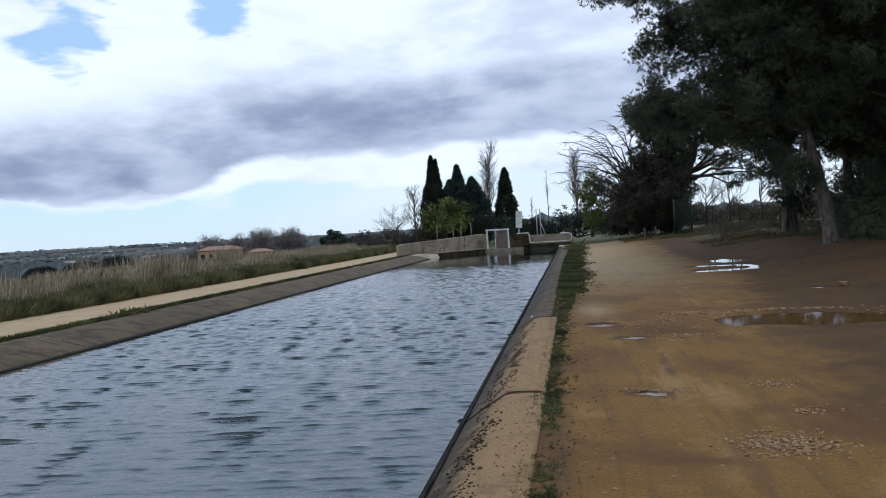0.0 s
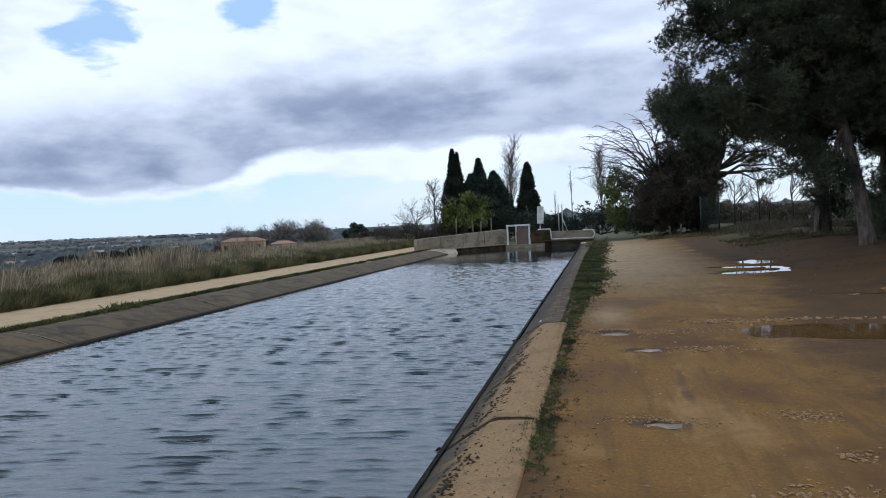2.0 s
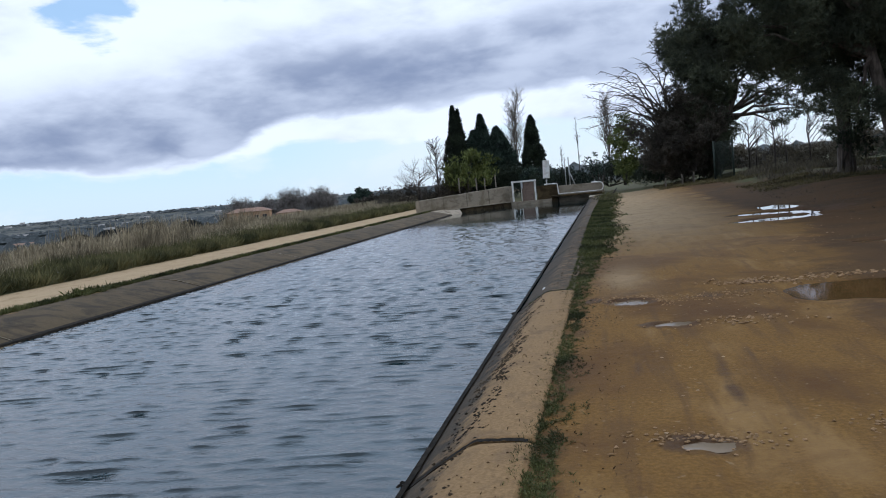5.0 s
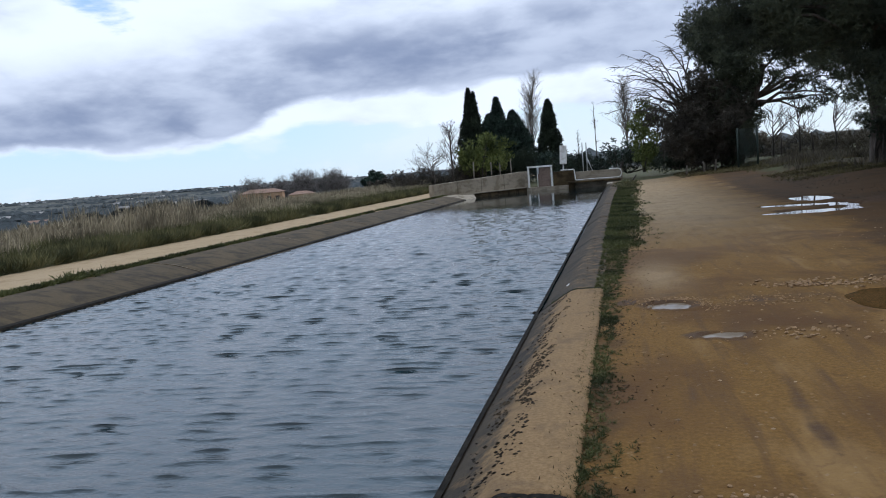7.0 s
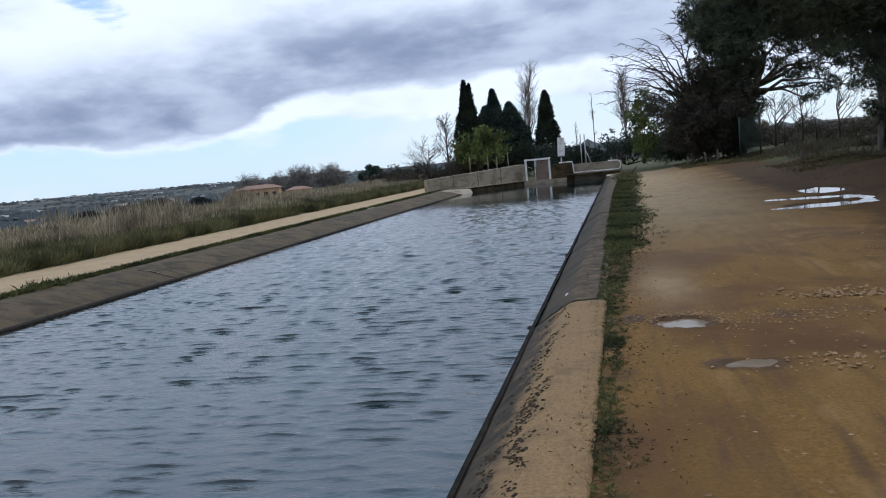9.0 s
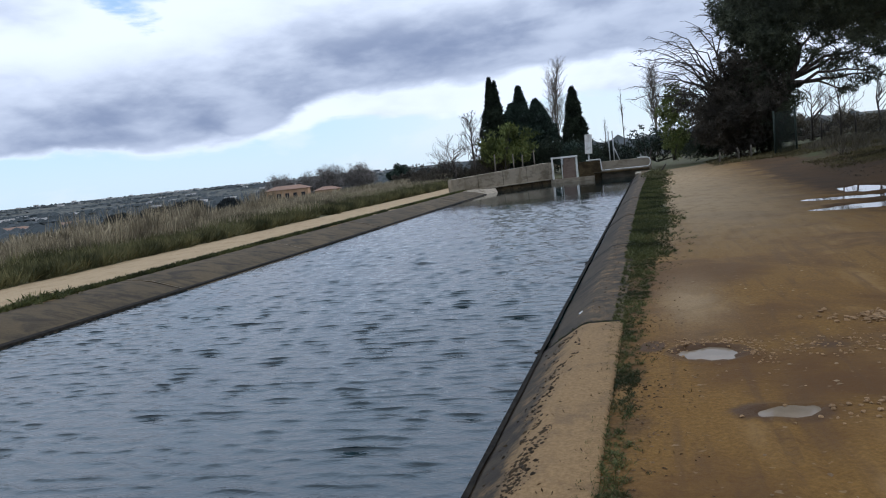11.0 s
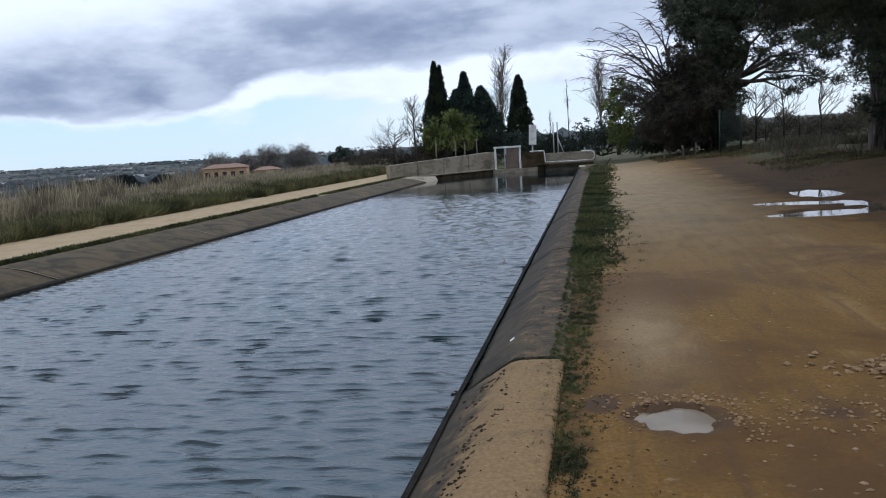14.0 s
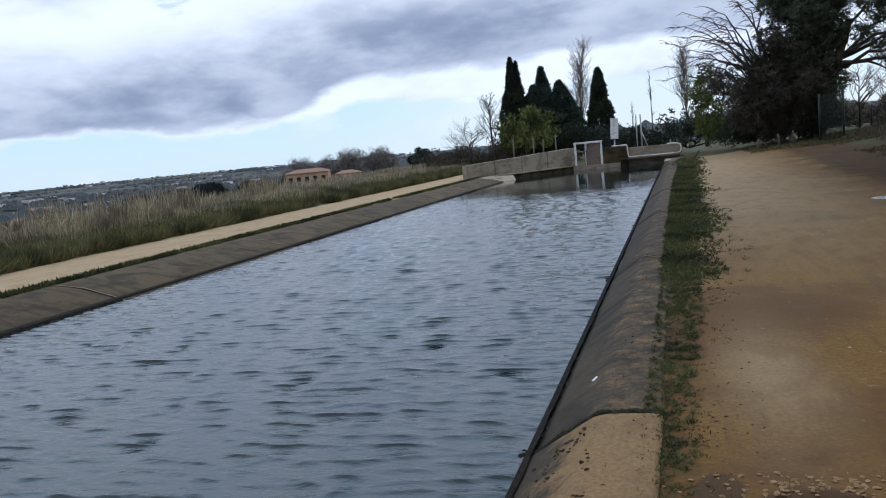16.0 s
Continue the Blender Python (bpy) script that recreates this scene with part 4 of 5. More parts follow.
def spindle(name, at, height, width, material, seed, label, category="tree", n=2600, leaf=0.2, power=0.75, trunk_h=0.4, up2=1.6):
    """A slim conifer: short trunk, dense upswept foliage in a spindle with a ragged skin."""
    r = np.random.default_rng(seed)
    tree = thing(name, at, label, category)
    part("trunk", tube(bmesh.new(), [(0, 0, -0.2), (0, 0, height * 0.45), (0, 0, height * 0.93)], [0.13, 0.09, 0.02], 8), M_BARK, tree)
    t = r.uniform(0, 1, n) ** 1.1
    prof = np.minimum(1, (t * 7) ** 0.5) * (1 - t) ** power
    a = r.uniform(0, 6.283, n)
    lobes = 1 + 0.18 * np.sin(3 * a + 7 * t) + 0.14 * np.sin(5 * a - 17 * t + seed) + 0.22 * wobble(a * 1.5, t * 14, 1.6, seed)
    rad = width / 2 * prof * lobes * (0.55 + 0.5 * r.uniform(0, 1, n) ** 0.5)
    pts = np.stack([np.cos(a) * rad, np.sin(a) * rad, trunk_h + t * (height - trunk_h) * (1 + 0.02 * np.sin(9 * a))], -1)
    part("crown", blades("crown", pts, 7, leaf, leaf * 0.28, (0, 0, up2), 0.9, 0, seed), material, tree)
    return tree


def bush(name, at, puffs, material, seed, label, category="shrub", density=220, leaf=0.14, k=6, width=0.5, stems=5, aim=(0, 0, 0.4)):
    """A shrub: a few stems and many leaves in uneven clumps."""
    r = random.Random(seed)
    b = thing(name, at, label, category)
    for i in range(stems):
        p = puffs[i % len(puffs)]
        bm = bmesh.new()
        tube(bm, limb_path((r.uniform(-0.2, 0.2), r.uniform(-0.2, 0.2), -0.1), p[:3], 0.1, 4, r), [0.05, 0.04, 0.03, 0.02, 0.012], 5)
        part("stem", bm, M_DEADWOOD, b)
    pts = puff_points(puffs, density, seed)
    fine = material in (M_PINE, M_CYPRESS, M_BROWN, M_BRUSH) and leaf < 0.3
    part("foliage", blades("foliage", pts, k * 2 if fine else k, leaf, leaf * (0.16 if fine else width), aim, 1.0, 0, seed, fine), material, b)
    return b


def clumps(n, centre, radii, size, seed):
    r = random.Random(seed)
    out = []
    while len(out) < n:
        d = Vector((r.uniform(-1, 1), r.uniform(-1, 1), r.uniform(-1, 1)))
        if d.length < 1:
            s = size * r.uniform(0.6, 1.3)
            out.append((centre[0] + d.x * radii[0], centre[1] + d.y * radii[1], centre[2] + d.z * radii[2], s, s, s * 0.85))
    return out


# behind the sluice
spindle("cypress", (-10.75, 62, 0.2), 6.95, 2.35, M_CYPRESS, 3, "tall dark double-tipped cypress behind the head wall", n=4600, power=0.85)
spindle("cypress", (-10.42, 62.1, 0.2), 6.7, 1.9, M_CYPRESS, 4, "slim dark cypress grown into its neighbour", n=2800, power=0.8)
spindle("cypress", (-4.85, 62, 0.3), 5.5, 2.0, M_CYPRESS, 5, "dark narrow cypress standing alone", n=3600, power=0.62)
spindle("conifer", (-8.75, 62.5, 0.3), 6.0, 4.4, M_CEDAR, 62, "broad blue-green conifer with a pointed leader", n=5200, leaf=0.24, power=1.05, up2=0.9)
spindle("conifer", (-7.65, 63.0, 0.3), 5.0, 4.2, M_CEDAR, 63, "lower blue-green conifer grown into its neighbour", n=4400, leaf=0.24, power=0.75, up2=0.9)
spindle("conifer", (-9.5, 63.2, 0.3), 4.9, 3.4, M_CEDAR, 64, "lower blue-green conifer grown into its neighbour", n=3600, leaf=0.24, power=0.75, up2=0.9)
bush("dark_hedge", (-6.9, 60, 0.3), clumps(16, (0, 0, 1.0), (2.0, 0.8, 0.9), 0.8, 71), M_CYPRESS, 71, "dark evergreen hedge under the conifers")
bush("dark_hedge", (-10.6, 58.5, 0.2), clumps(14, (0, 0, 0.7), (1.7, 0.8, 0.6), 0.7, 72), M_BROWN, 72, "brownish tangled bramble hedge")
bush("green_shrub", (-9.4, 58, 0.2), clumps(44, (0.4, 0, 1.9), (2.1, 0.9, 1.5), 0.5, 73), M_SHRUB, 73, "yellow-green leafing shrub by the cypress", leaf=0.26, width=0.25, density=120, aim=(0, 0, 1.6))
bare_tree("poplar", (-7.65, 76, 0.2), 8.2, 2.4, 8, "leafless upright poplar behind the conifers", 0.08, 5, 26, 0.80, M_PALEWOOD)
bare_tree("poplar", (0.75, 76, 0.4), 6.7, 2.1, 9, "leafless upright poplar beyond the track", 0.08, 5, 26, 0.80, M_PALEWOOD)
bare_tree("sapling", (-2.0, 76, 0.3), 5.8, 0.7, 10, "thin bare sapling beyond the sluice", 0.06, 4, 5, 0.85)
bare_tree("sapling", (-3.9, 82, 0.3), 3.8, 0.7, 12, "thin pale bare sapling", 0.05, 4, 5, 0.8)
bare_tree("bare_tree", (-11.3, 57.0, 0.2), 4.0, 1.2, 11, "small leafless tree beside the cypress", 0.10, 6, 7, 0.6)
bare_tree("bare_tree", (-12.4, 56.0, 0.2), 2.2, 1.6, 14, "low spreading leafless bush", 0.07, 6, 8, 0.35)
bush("low_scrub", (-14.0, 57, 0.1), clumps(22, (0.4, 0, 0.8), (2.8, 1, 0.6), 0.6, 75), M_BROWN, 75, "low dark scrub at the field's edge")

bush("low_hedge", (5.0, 51.5, 0.55), clumps(40, (0, 0, 0.7), (4.2, 0.8, 0.6), 0.6, 87), M_CYPRESS, 87, "low dark hedge along the fence line")
bush("low_hedge", (-3.0, 58, 0.4), clumps(30, (0, 0, 0.7), (3.4, 0.8, 0.6), 0.6, 88), M_CEDAR, 88, "low dark hedge behind the sluice")
bush("low_hedge", (3.3, 50.3, 0.5), clumps(26, (0, 0, 0.35), (1.7, 0.6, 0.3), 0.42, 187), M_CYPRESS, 187, "low dark bramble hedge closing the track's end")
# thicket beyond the track's end
bush("leafing_tree", (1.6, 52.5, 0.45), clumps(60, (0.1, 0, 2.2), (0.85, 0.8, 2.1), 0.42, 81), M_SHRUB, 81, "young tree coming into green leaf", "tree", density=260, leaf=0.11)
bush("leafing_tree", (0.1, 54.5, 0.45), clumps(14, (0, 0, 1.4), (1.0, 0.8, 0.9), 0.4, 82), M_CEDAR, 82, "loose grey-green shrub beyond the track", "shrub", density=70, leaf=0.14)
bush("low_hedge", (0.6, 55, 0.4), clumps(36, (-0.6, 0, 0.8), (4.6, 0.9, 0.6), 0.6, 83), M_CYPRESS, 83, "low dark hedge behind the track's end")
dead = bush("cedar_thicket", (4.0, 47.6, 0.6), clumps(70, (0.3, 0, 2.1), (2.3, 1.4, 2.4), 0.75, 84), M_BROWN, 84, "dense dull brown conifer with dead arching branches", "tree", density=240, leaf=0.2, width=0.3)
bush("evergreen_thicket", (5.6, 48.2, 0.6), clumps(60, (0.3, 0, 3.2), (1.4, 1.2, 3.6), 0.85, 85), M_PINE, 85, "dark evergreen thicket against the fence", "tree", density=240, leaf=0.2, width=0.3)
r = random.Random(17)
for ex, ez, sz in ((-3.7, 4.3, 2.6), (-3.4, 3.6, 2.0), (-2.9, 5.6, 3.2), (-2.3, 6.3, 3.6), (-3.1, 4.9, 2.8), (-2.6, 3.0, 1.6), (-1.4, 6.6, 4.0), (-2.0, 5.2, 3.0), (-0.6, 6.9, 4.0), (-3.0, 2.6, 1.4), (-3.5, 5.1, 3.0), (-2.7, 5.9, 3.4), (-1.8, 5.9, 3.4), (-1.0, 6.3, 3.8), (-2.4, 4.4, 2.6), (-3.2, 4.1, 2.4), (-4.3, 3.9, 3.0), (-4.2, 4.9, 3.6), (-3.9, 5.6, 3.8), (-4.5, 3.1, 2.6), (-3.3, 6.3, 4.0)):
    bm = bmesh.new()
    pts = limb_path((0.3, 0.0, sz * 0.7), (ex, r.uniform(-0.8, 0.8), ez), 0.75, 6, r)
    tube(bm, pts, [0.06, 0.05, 0.04, 0.032, 0.024, 0.016, 0.008], 5)
    for k in range(18):
        i = r.randrange(2, 6)
        p = pts[i].lerp(pts[min(i + 1, 6)], r.random())
        tube(bm, limb_path(p, p + Vector((r.uniform(-0.8, 0.0), r.uniform(-0.4, 0.4), r.uniform(-0.35, 0.2))), 0.05, 2, r), [0.014, 0.01, 0.005], 4)
    part("dead_branch", bm, M_DEADWOOD, dead, "grey dead arching branch")

# the open-crowned tree behind the fence
opent = thing("spreading_tree", (6.9, 48.6, zat(6.9, 48.6)), "dark pine with a leaning trunk and wide open branches", "tree")
part("trunk", tube(bmesh.new(), [(-0.6, 0, -0.3), (-0.35, 0, 1.4), (0.1, 0, 2.8), (0.5, 0, 3.8), (0.9, 0, 5.2)], [0.36, 0.3, 0.26, 0.2, 0.14], 10), M_BARK, opent)
ends = []
for ex, ey, ez, s in ((3.4, 0, 5.3, 0.55), (4.6, 0.4, 4.2, 0.55), (2.2, -0.4, 6.3, 0.7), (4.0, -0.5, 3.4, 0.45), (5.2, 0, 5.0, 0.6), (-1.0, 0, 6.5, 0.8), (0.6, 0.3, 7.2, 0.9), (3.0, 0.5, 2.6, 0.4), (5.0, 0.2, 3.0, 0.5)):
    bm = bmesh.new()
    pts = limb_path((0.1 + 0.4 * s, 0, 2.2 + 2.2 * s), (ex, ey, ez), 0.3, 6, r)
    tube(bm, pts, [0.11, 0.09, 0.075, 0.06, 0.045, 0.03, 0.015], 6)
    ends.append(pts[-1])
    for k in range(9):
        i = r.randrange(2, 6)
        p = pts[i].lerp(pts[i + 1], r.random())
        e = p + Vector((r.uniform(-0.5, 0.9), r.uniform(-0.6, 0.6), r.uniform(-0.5, 0.7)))
        tube(bm, limb_path(p, e, 0.05, 3, r), [0.028, 0.02, 0.014, 0.006], 4)
        if k % 2:
            ends.append(e)
    part("limb", bm, M_BARK, opent)
part("crown", blades("crown", puff_points([(e.x, e.y, e.z, 0.42, 0.42, 0.22) for e in ends] + clumps(44, (-0.4, 0, 6.9), (3.2, 1.8, 1.6), 0.9, 86) + clumps(30, (3.4, 0, 4.9), (2.3, 1.2, 1.3), 0.5, 89), 150, 86), 8, 0.26, 0.04, (0, 0, 0.3), 1.0, 0, 86, True), M_PINE, opent)

IVY = [(-0.7, -0.4, 4.6, 0.8, 0.8, 0.7), (-0.3, -0.4, 3.7, 0.7, 0.7, 0.7), (-0.6, -0.4, 5.6, 0.8, 0.8, 0.8), (0.0, -0.4, 2.8, 0.65, 0.65, 0.7), (0.4, -0.3, 2.0, 0.6, 0.6, 0.6), (0.1, -0.4, 4.8, 0.8, 0.8, 0.8),
       (0.6, -0.3, 3.8, 0.7, 0.7, 0.8), (0.9, -0.2, 3.0, 0.6, 0.6, 0.6), (-0.1, -0.4, 1.3, 0.5, 0.5, 0.5), (0.7, -0.3, 5.6, 0.9, 0.9, 0.8), (0.5, -0.3, 1.0, 0.55, 0.5, 0.5), (1.3, -0.2, 4.6, 0.8, 0.8, 0.8)]
bush("ivy", (9.3, 34.7, zat(9.3, 34.7)), IVY, M_CYPRESS, 190, "dark ivy and suckers smothering a pine trunk", "ivy", density=330, leaf=0.15, width=0.5)

# undergrowth beneath the pines and behind the fence
for i, (x, y, w, h, mt, lab) in enumerate((
    (10.4, 26.5, 1.6, 0.5, M_PINE, "low dark shrub under the pines"), (12.6, 27.5, 1.8, 0.7, M_PINE, "low dark shrub under the pines"),
    (11.2, 30.5, 1.5, 1.5, M_PINE, "dark undergrowth in the wood"), (13.4, 29, 1.6, 1.5, M_PINE, "dark undergrowth in the wood"), (15.0, 33, 2.2, 1.7, M_PINE, "dark undergrowth in the wood"), (12.8, 35.5, 1.7, 1.5, M_PINE, "dark undergrowth in the wood"), (16.5, 26, 2.0, 1.9, M_PINE, "dark undergrowth in the wood"), (10.2, 28.6, 1.0, 0.9, M_PINE, "low dark shrub under the pines"),
    (11.5, 53, 3.0, 0.55, M_BRUSH, "tangle of grey brush behind the fence"),
    (15.5, 54, 3.4, 0.7, M_BRUSH, "tangle of grey brush behind the fence"), (20, 46, 4.0, 1.5, M_BROWN, "brown scrub on the wood's far side"),
    (9.0, 58, 3.5, 0.55, M_BROWN, "brown scrub behind the fence"), (22, 34, 3.5, 1.6, M_PINE, "dark undergrowth in the wood"), (21, 26, 3.5, 1.6, M_PINE, "dark undergrowth in the wood"),
    (14.4, 20, 1.3, 1.6, M_PINE, "dark undergrowth in the wood"),
)):
    bush("undergrowth", (x, y, zat(x, y)), clumps(14, (0, 0, h * 0.6), (w, 0.9, h * 0.7), 0.4 + 0.3 * h, 90 + i), mt, 90 + i, lab, density=150, leaf=0.17, width=0.25)
for i, (x, y, h) in enumerate(((10.2, 52, 2.6), (12.6, 54, 3.2), (8.6, 51, 2.4), (14.5, 50, 2.8))):
    bare_tree("bare_tree", (x, y, zat(x, y)), h, 1.5, 120 + i, "small leafless tree behind the fence", 0.07, 5, 5, 0.5)

for i, (x, y, w, h, mt) in enumerate(((11.5, 64, 4.5, 1.1, M_BRUSH), (18.5, 62, 4.5, 1.3, M_BRUSH), (6.0, 62, 3.5, 1.1, M_CYPRESS), (24, 56, 4.0, 1.8, M_PINE))):
    bush("field_hedge", (x, y, zat(x, y)), clumps(34, (0, 0, h * 0.7), (w, 1.0, h * 0.6), 0.75, 180 + i), mt, 180 + i, "leafless brown hedge beyond the fence", "hedge", density=120, leaf=0.25)
snag = thing("dead_pine", (12.9, 26.0, zat(12.9, 26.0)), "slim bare pine trunk with dead side branches", "tree", "pines beside the track")
spine = [(0, 0, -0.3), (-0.25, 0, 1.6), (-0.5, 0, 3.2), (-0.65, 0, 4.5), (-1.05, 0, 6.4), (-1.2, 0, 8.6)]
part("trunk", tube(bmesh.new(), spine, [0.11, 0.10, 0.085, 0.07, 0.06, 0.045], 8), M_BARK, snag)
for z1, ln, up3 in ((3.2, -1.3, 0.05), (4.1, -1.2, -0.1), (4.9, -1.0, 0.3), (5.6, 0.9, 0.2), (2.6, -0.8, 0.1), (3.7, 0.9, 0.15)):
    x1 = float(np.interp(z1, [p[2] for p in spine], [p[0] for p in spine]))
    part("dead_branch", tube(bmesh.new(), limb_path((x1, 0, z1), (x1 + ln, r.uniform(-0.3, 0.3), z1 + up3), 0.1, 4, r), [0.03, 0.025, 0.02, 0.014, 0.006], 5), M_DEADWOOD, snag)

# fence with a netted panel at the end of the track
FY = 45.0
for i, (x, h, mt, lab) in enumerate(((3.4, 0.5, M_PALEWOOD, "short pale wooden stake"), (4.3, 0.55, M_PALEWOOD, "short pale wooden stake"), (4.9, 0.6, M_PALEWOOD, "short pale wooden stake"), (9.6, 1.25, M_DARKWOOD, "dark wooden fence post"), (8.2, 1.1, M_DARKWOOD, "dark wooden fence post"))):
    z0 = zat(x, FY + 0.4 * i)
    ob = part("fence_post", tube(bmesh.new(), [(0, 0, -0.2), (0.02, 0, h * 0.6), (0.04 * (-1) ** i, 0, h)], [0.05, 0.045, 0.038], 7), mt)
    ob.location = (x, FY + 0.4 * i, z0)
    tagged(ob, lab + " at the end of the track", "fence post", "posts at the track's end")
panel = thing("netting_fence", (5.9, FY, zat(5.9, FY)), "dark green netted fence panel between two steel posts", "fence")
for x, dz3, rad in ((0.0, 0.0, 0.045), (0.92, 0.12, 0.05)):
    part("post", tube(bmesh.new(), [(x, 0, -0.2), (x, 0, 2.0 + dz3)], [rad, rad], 8), M_GREENSTEEL, panel)
bm = bmesh.new()
for k in range(19):
    tube(bm, [(0.048 * k + 0.02, 0, 0.05), (0.048 * k + 0.02, 0, 1.95)], [0.007, 0.007], 4)
for k in range(38):
    tube(bm, [(0, 0, 0.06 + 0.05 * k), (0.92, 0, 0.06 + 0.05 * k)], [0.007, 0.007], 4)
part("netting", bm, M_GREENSTEEL, panel)

# ---- far side: field of dry reeds ----
def scatter(n, x0, x1, y0, y1, seed, skew=1.0):
    r2 = np.random.default_rng(seed)
    x = x0 + (x1 - x0) * r2.uniform(0, 1, n) ** skew
    y = r2.uniform(y0, y1, n)
    return np.stack([x, y, land(x, y) - 0.02], -1)


def keep(pts, scale, level, seed):
    return pts[wobble(pts[:, 0], pts[:, 1], scale, seed) > level]


reeds = np.concatenate([scatter(12500, -13.0, -19, 8, 60, 1), scatter(9000, -18, -32, 8, 110, 2), scatter(3000, -30, -50, 10, 140, 3)])
reeds = keep(reeds, 0.45, -0.35, 61)
near_r = reeds[(reeds[:, 0] > -20) & (reeds[:, 1] < 27)]
far_bank = reeds[(reeds[:, 0] > -20) & (reeds[:, 1] >= 27)]
tagged(part("dry_reeds", blades("dry_reeds", far_bank, 5, 0.44, 0.022, (0.05, 0, 2.1), 0.7, 0.04, 60), M_REED), "shorter dry straw-coloured grass along the field", "reeds", kind="stuff")
tagged(part("dry_reeds", blades("dry_reeds", near_r, 5, 0.62, 0.018, (0.05, 0, 2.2), 0.65, 0.04, 61), M_REED), "tall dry straw-coloured grass and reeds in the field", "reeds", kind="stuff")
tagged(part("dry_reeds", blades("dry_reeds", reeds[reeds[:, 0] <= -20], 4, 0.6, 0.04, (0.05, 0, 2.4), 0.5, 0.04, 62), M_REED), "tall dry straw-coloured grass further down the field", "reeds", kind="stuff")
plume = near_r[::12] + np.array([0, 0, 0.5])
tagged(part("reed_plumes", blades("reed_plumes", plume, 5, 0.26, 0.035, (0.3, 0, 2.0), 0.5, 0.1, 63), M_REED), "feathery pale plumes on the dry reeds", "reeds", kind="stuff")
tall = keep(scatter(4200, -13.1, -19, 8, 40, 14), 0.5, -0.1, 68)
tagged(part("tall_reeds", blades("tall_reeds", tall, 5, 1.05, 0.022, (0.08, 0, 2.8), 0.45, 0.06, 69), M_REED), "clumps of taller dry reeds in the field", "reeds", kind="stuff")
green = keep(scatter(17000, -12.0, -14.8, 6, 58, 4, 1.3), 0.9, -0.55, 64)
tagged(part("field_grass", blades("field_grass", green, 5, 0.40, 0.022, (0, 0, 1.6), 0.7, 0.1, 65), M_GREENGRASS), "green grass along the edge of the field", "grass", kind="stuff")
lip = keep(scatter(11000, -9.2, -9.50, 4, 46, 5), 1.3, -0.75, 66)
tagged(part("towpath_grass", blades("towpath_grass", lip, 5, 0.11, 0.018, (0.3, 0, 1.0), 0.8, 0.15, 66), M_GRASS), "thin grass between towpath and lining", "grass", kind="stuff")
tuft = np.array([-9.3, 15.9, 0.0]) + rng.normal(size=(160, 3)) * np.array([0.12, 0.30, 0.02])
tagged(part("grass_tuft", blades("grass_tuft", tuft, 5, 0.16, 0.02, (0.4, 0, 0.8), 0.8, 0.2, 67), M_GRASS), "dark grass tuft hanging over the lining", "grass", kind="stuff")

# verge along the near lining
r3 = np.random.default_rng(9)
n = 20000
vy = r3.uniform(2.2, 47, n)
wide = (0.24 + 0.44 * ss(vy, 11, 20)) * (1 + 0.3 * wobble(vy, vy * 0, 2.2, 70) + 0.22 * wobble(vy, vy * 0, 9.0, 170))
vx = -0.06 + 0.12 * ss(vy, 28, 42) + wide * (1 + 0.25 * r3.normal(size=n)) * r3.uniform(0, 1, n) ** 1.4
keep_v = r3.uniform(0, 1, n) < 0.26 - 0.12 * ss(vy, 9, 12) + 0.30 * wobble(vx * 3.0, vy, 2.4, 71) + 0.50 * ss(vy, 10, 20)
vp = np.stack([vx, vy, land(vx, vy) - 0.012], -1)[keep_v]
low = vp[vp[:, 1] < 16]
tagged(part("verge_grass", blades("verge_grass", low, 24, 0.036, 0.0034, (0, 0, 0.6), 0.9, 0.2, 72), M_GRASS), "sparse short grass and weeds along the canal edge", "grass", kind="stuff")
tagged(part("verge_grass", blades("verge_grass", vp[vp[:, 1] >= 16], 12, 0.078, 0.008, (0, 0, 1.0), 0.85, 0.2, 73), M_GRASS), "thick green grass strip along the canal edge", "grass", kind="stuff")
lump = np.array([0.45, 40.5, 0.05]) + r3.normal(size=(500, 3)) * np.array([0.22, 0.9, 0.08])
tagged(part("grass_clump", blades("grass_clump", lump, 8, 0.15, 0.018, (0, 0, 0.9), 0.9, 0.25, 74), M_GREENGRASS), "lush green grass clump at the end of the verge", "grass", kind="stuff")
ob = part("stick", tube(bmesh.new(), [(0, 0, 0), (0.2, 0.1, 0.22), (0.34, 0.1, 0.42)], [0.035, 0.035, 0.03], 6), M_DARKWOOD)
ob.location = (0.55, 42.0, 0.05)
tagged(ob, "dark broken stick leaning out of the grass", "stick")

# tufts of short dark grass in a broken row, with crumbs of earth and dead leaves beside them
ty = r3.uniform(2.8, 17.0, 900)
ty = ty[r3.uniform(0, 1, 900) < 0.30 + 0.6 * wobble(ty, ty * 0, 4.6, 171) + 0.4 * ss(ty, 11, 14)]
tx = 0.02 + (0.15 + 0.16 * ss(ty, 11, 17)) * r3.uniform(0, 1, len(ty)) ** 1.1 + 0.035 * wobble(ty, ty * 0, 2.2, 172)
tc = np.repeat(np.stack([tx, ty, ground_height(np.maximum(tx, 0.02), ty) - 0.004], -1), 14, axis=0)
tc[:, :2] += r3.normal(size=(len(tc), 2)) * np.array([0.016, 0.026])
tagged(part("grass_tufts", blades("grass_tufts", tc, 4, 0.042, 0.0042, (0, 0, 0.9), 0.9, 0.3, 173), M_GRASS), "dark green grass tufts in a broken row along the slabs", "grass", kind="stuff")
cy2 = r3.uniform(2.8, 15, 2600)
cx2 = 0.02 + 0.32 * r3.uniform(0, 1, 2600) ** 1.6
ck = wobble(cx2 * 4, cy2 * 2, 2.0, 174) > 0.0
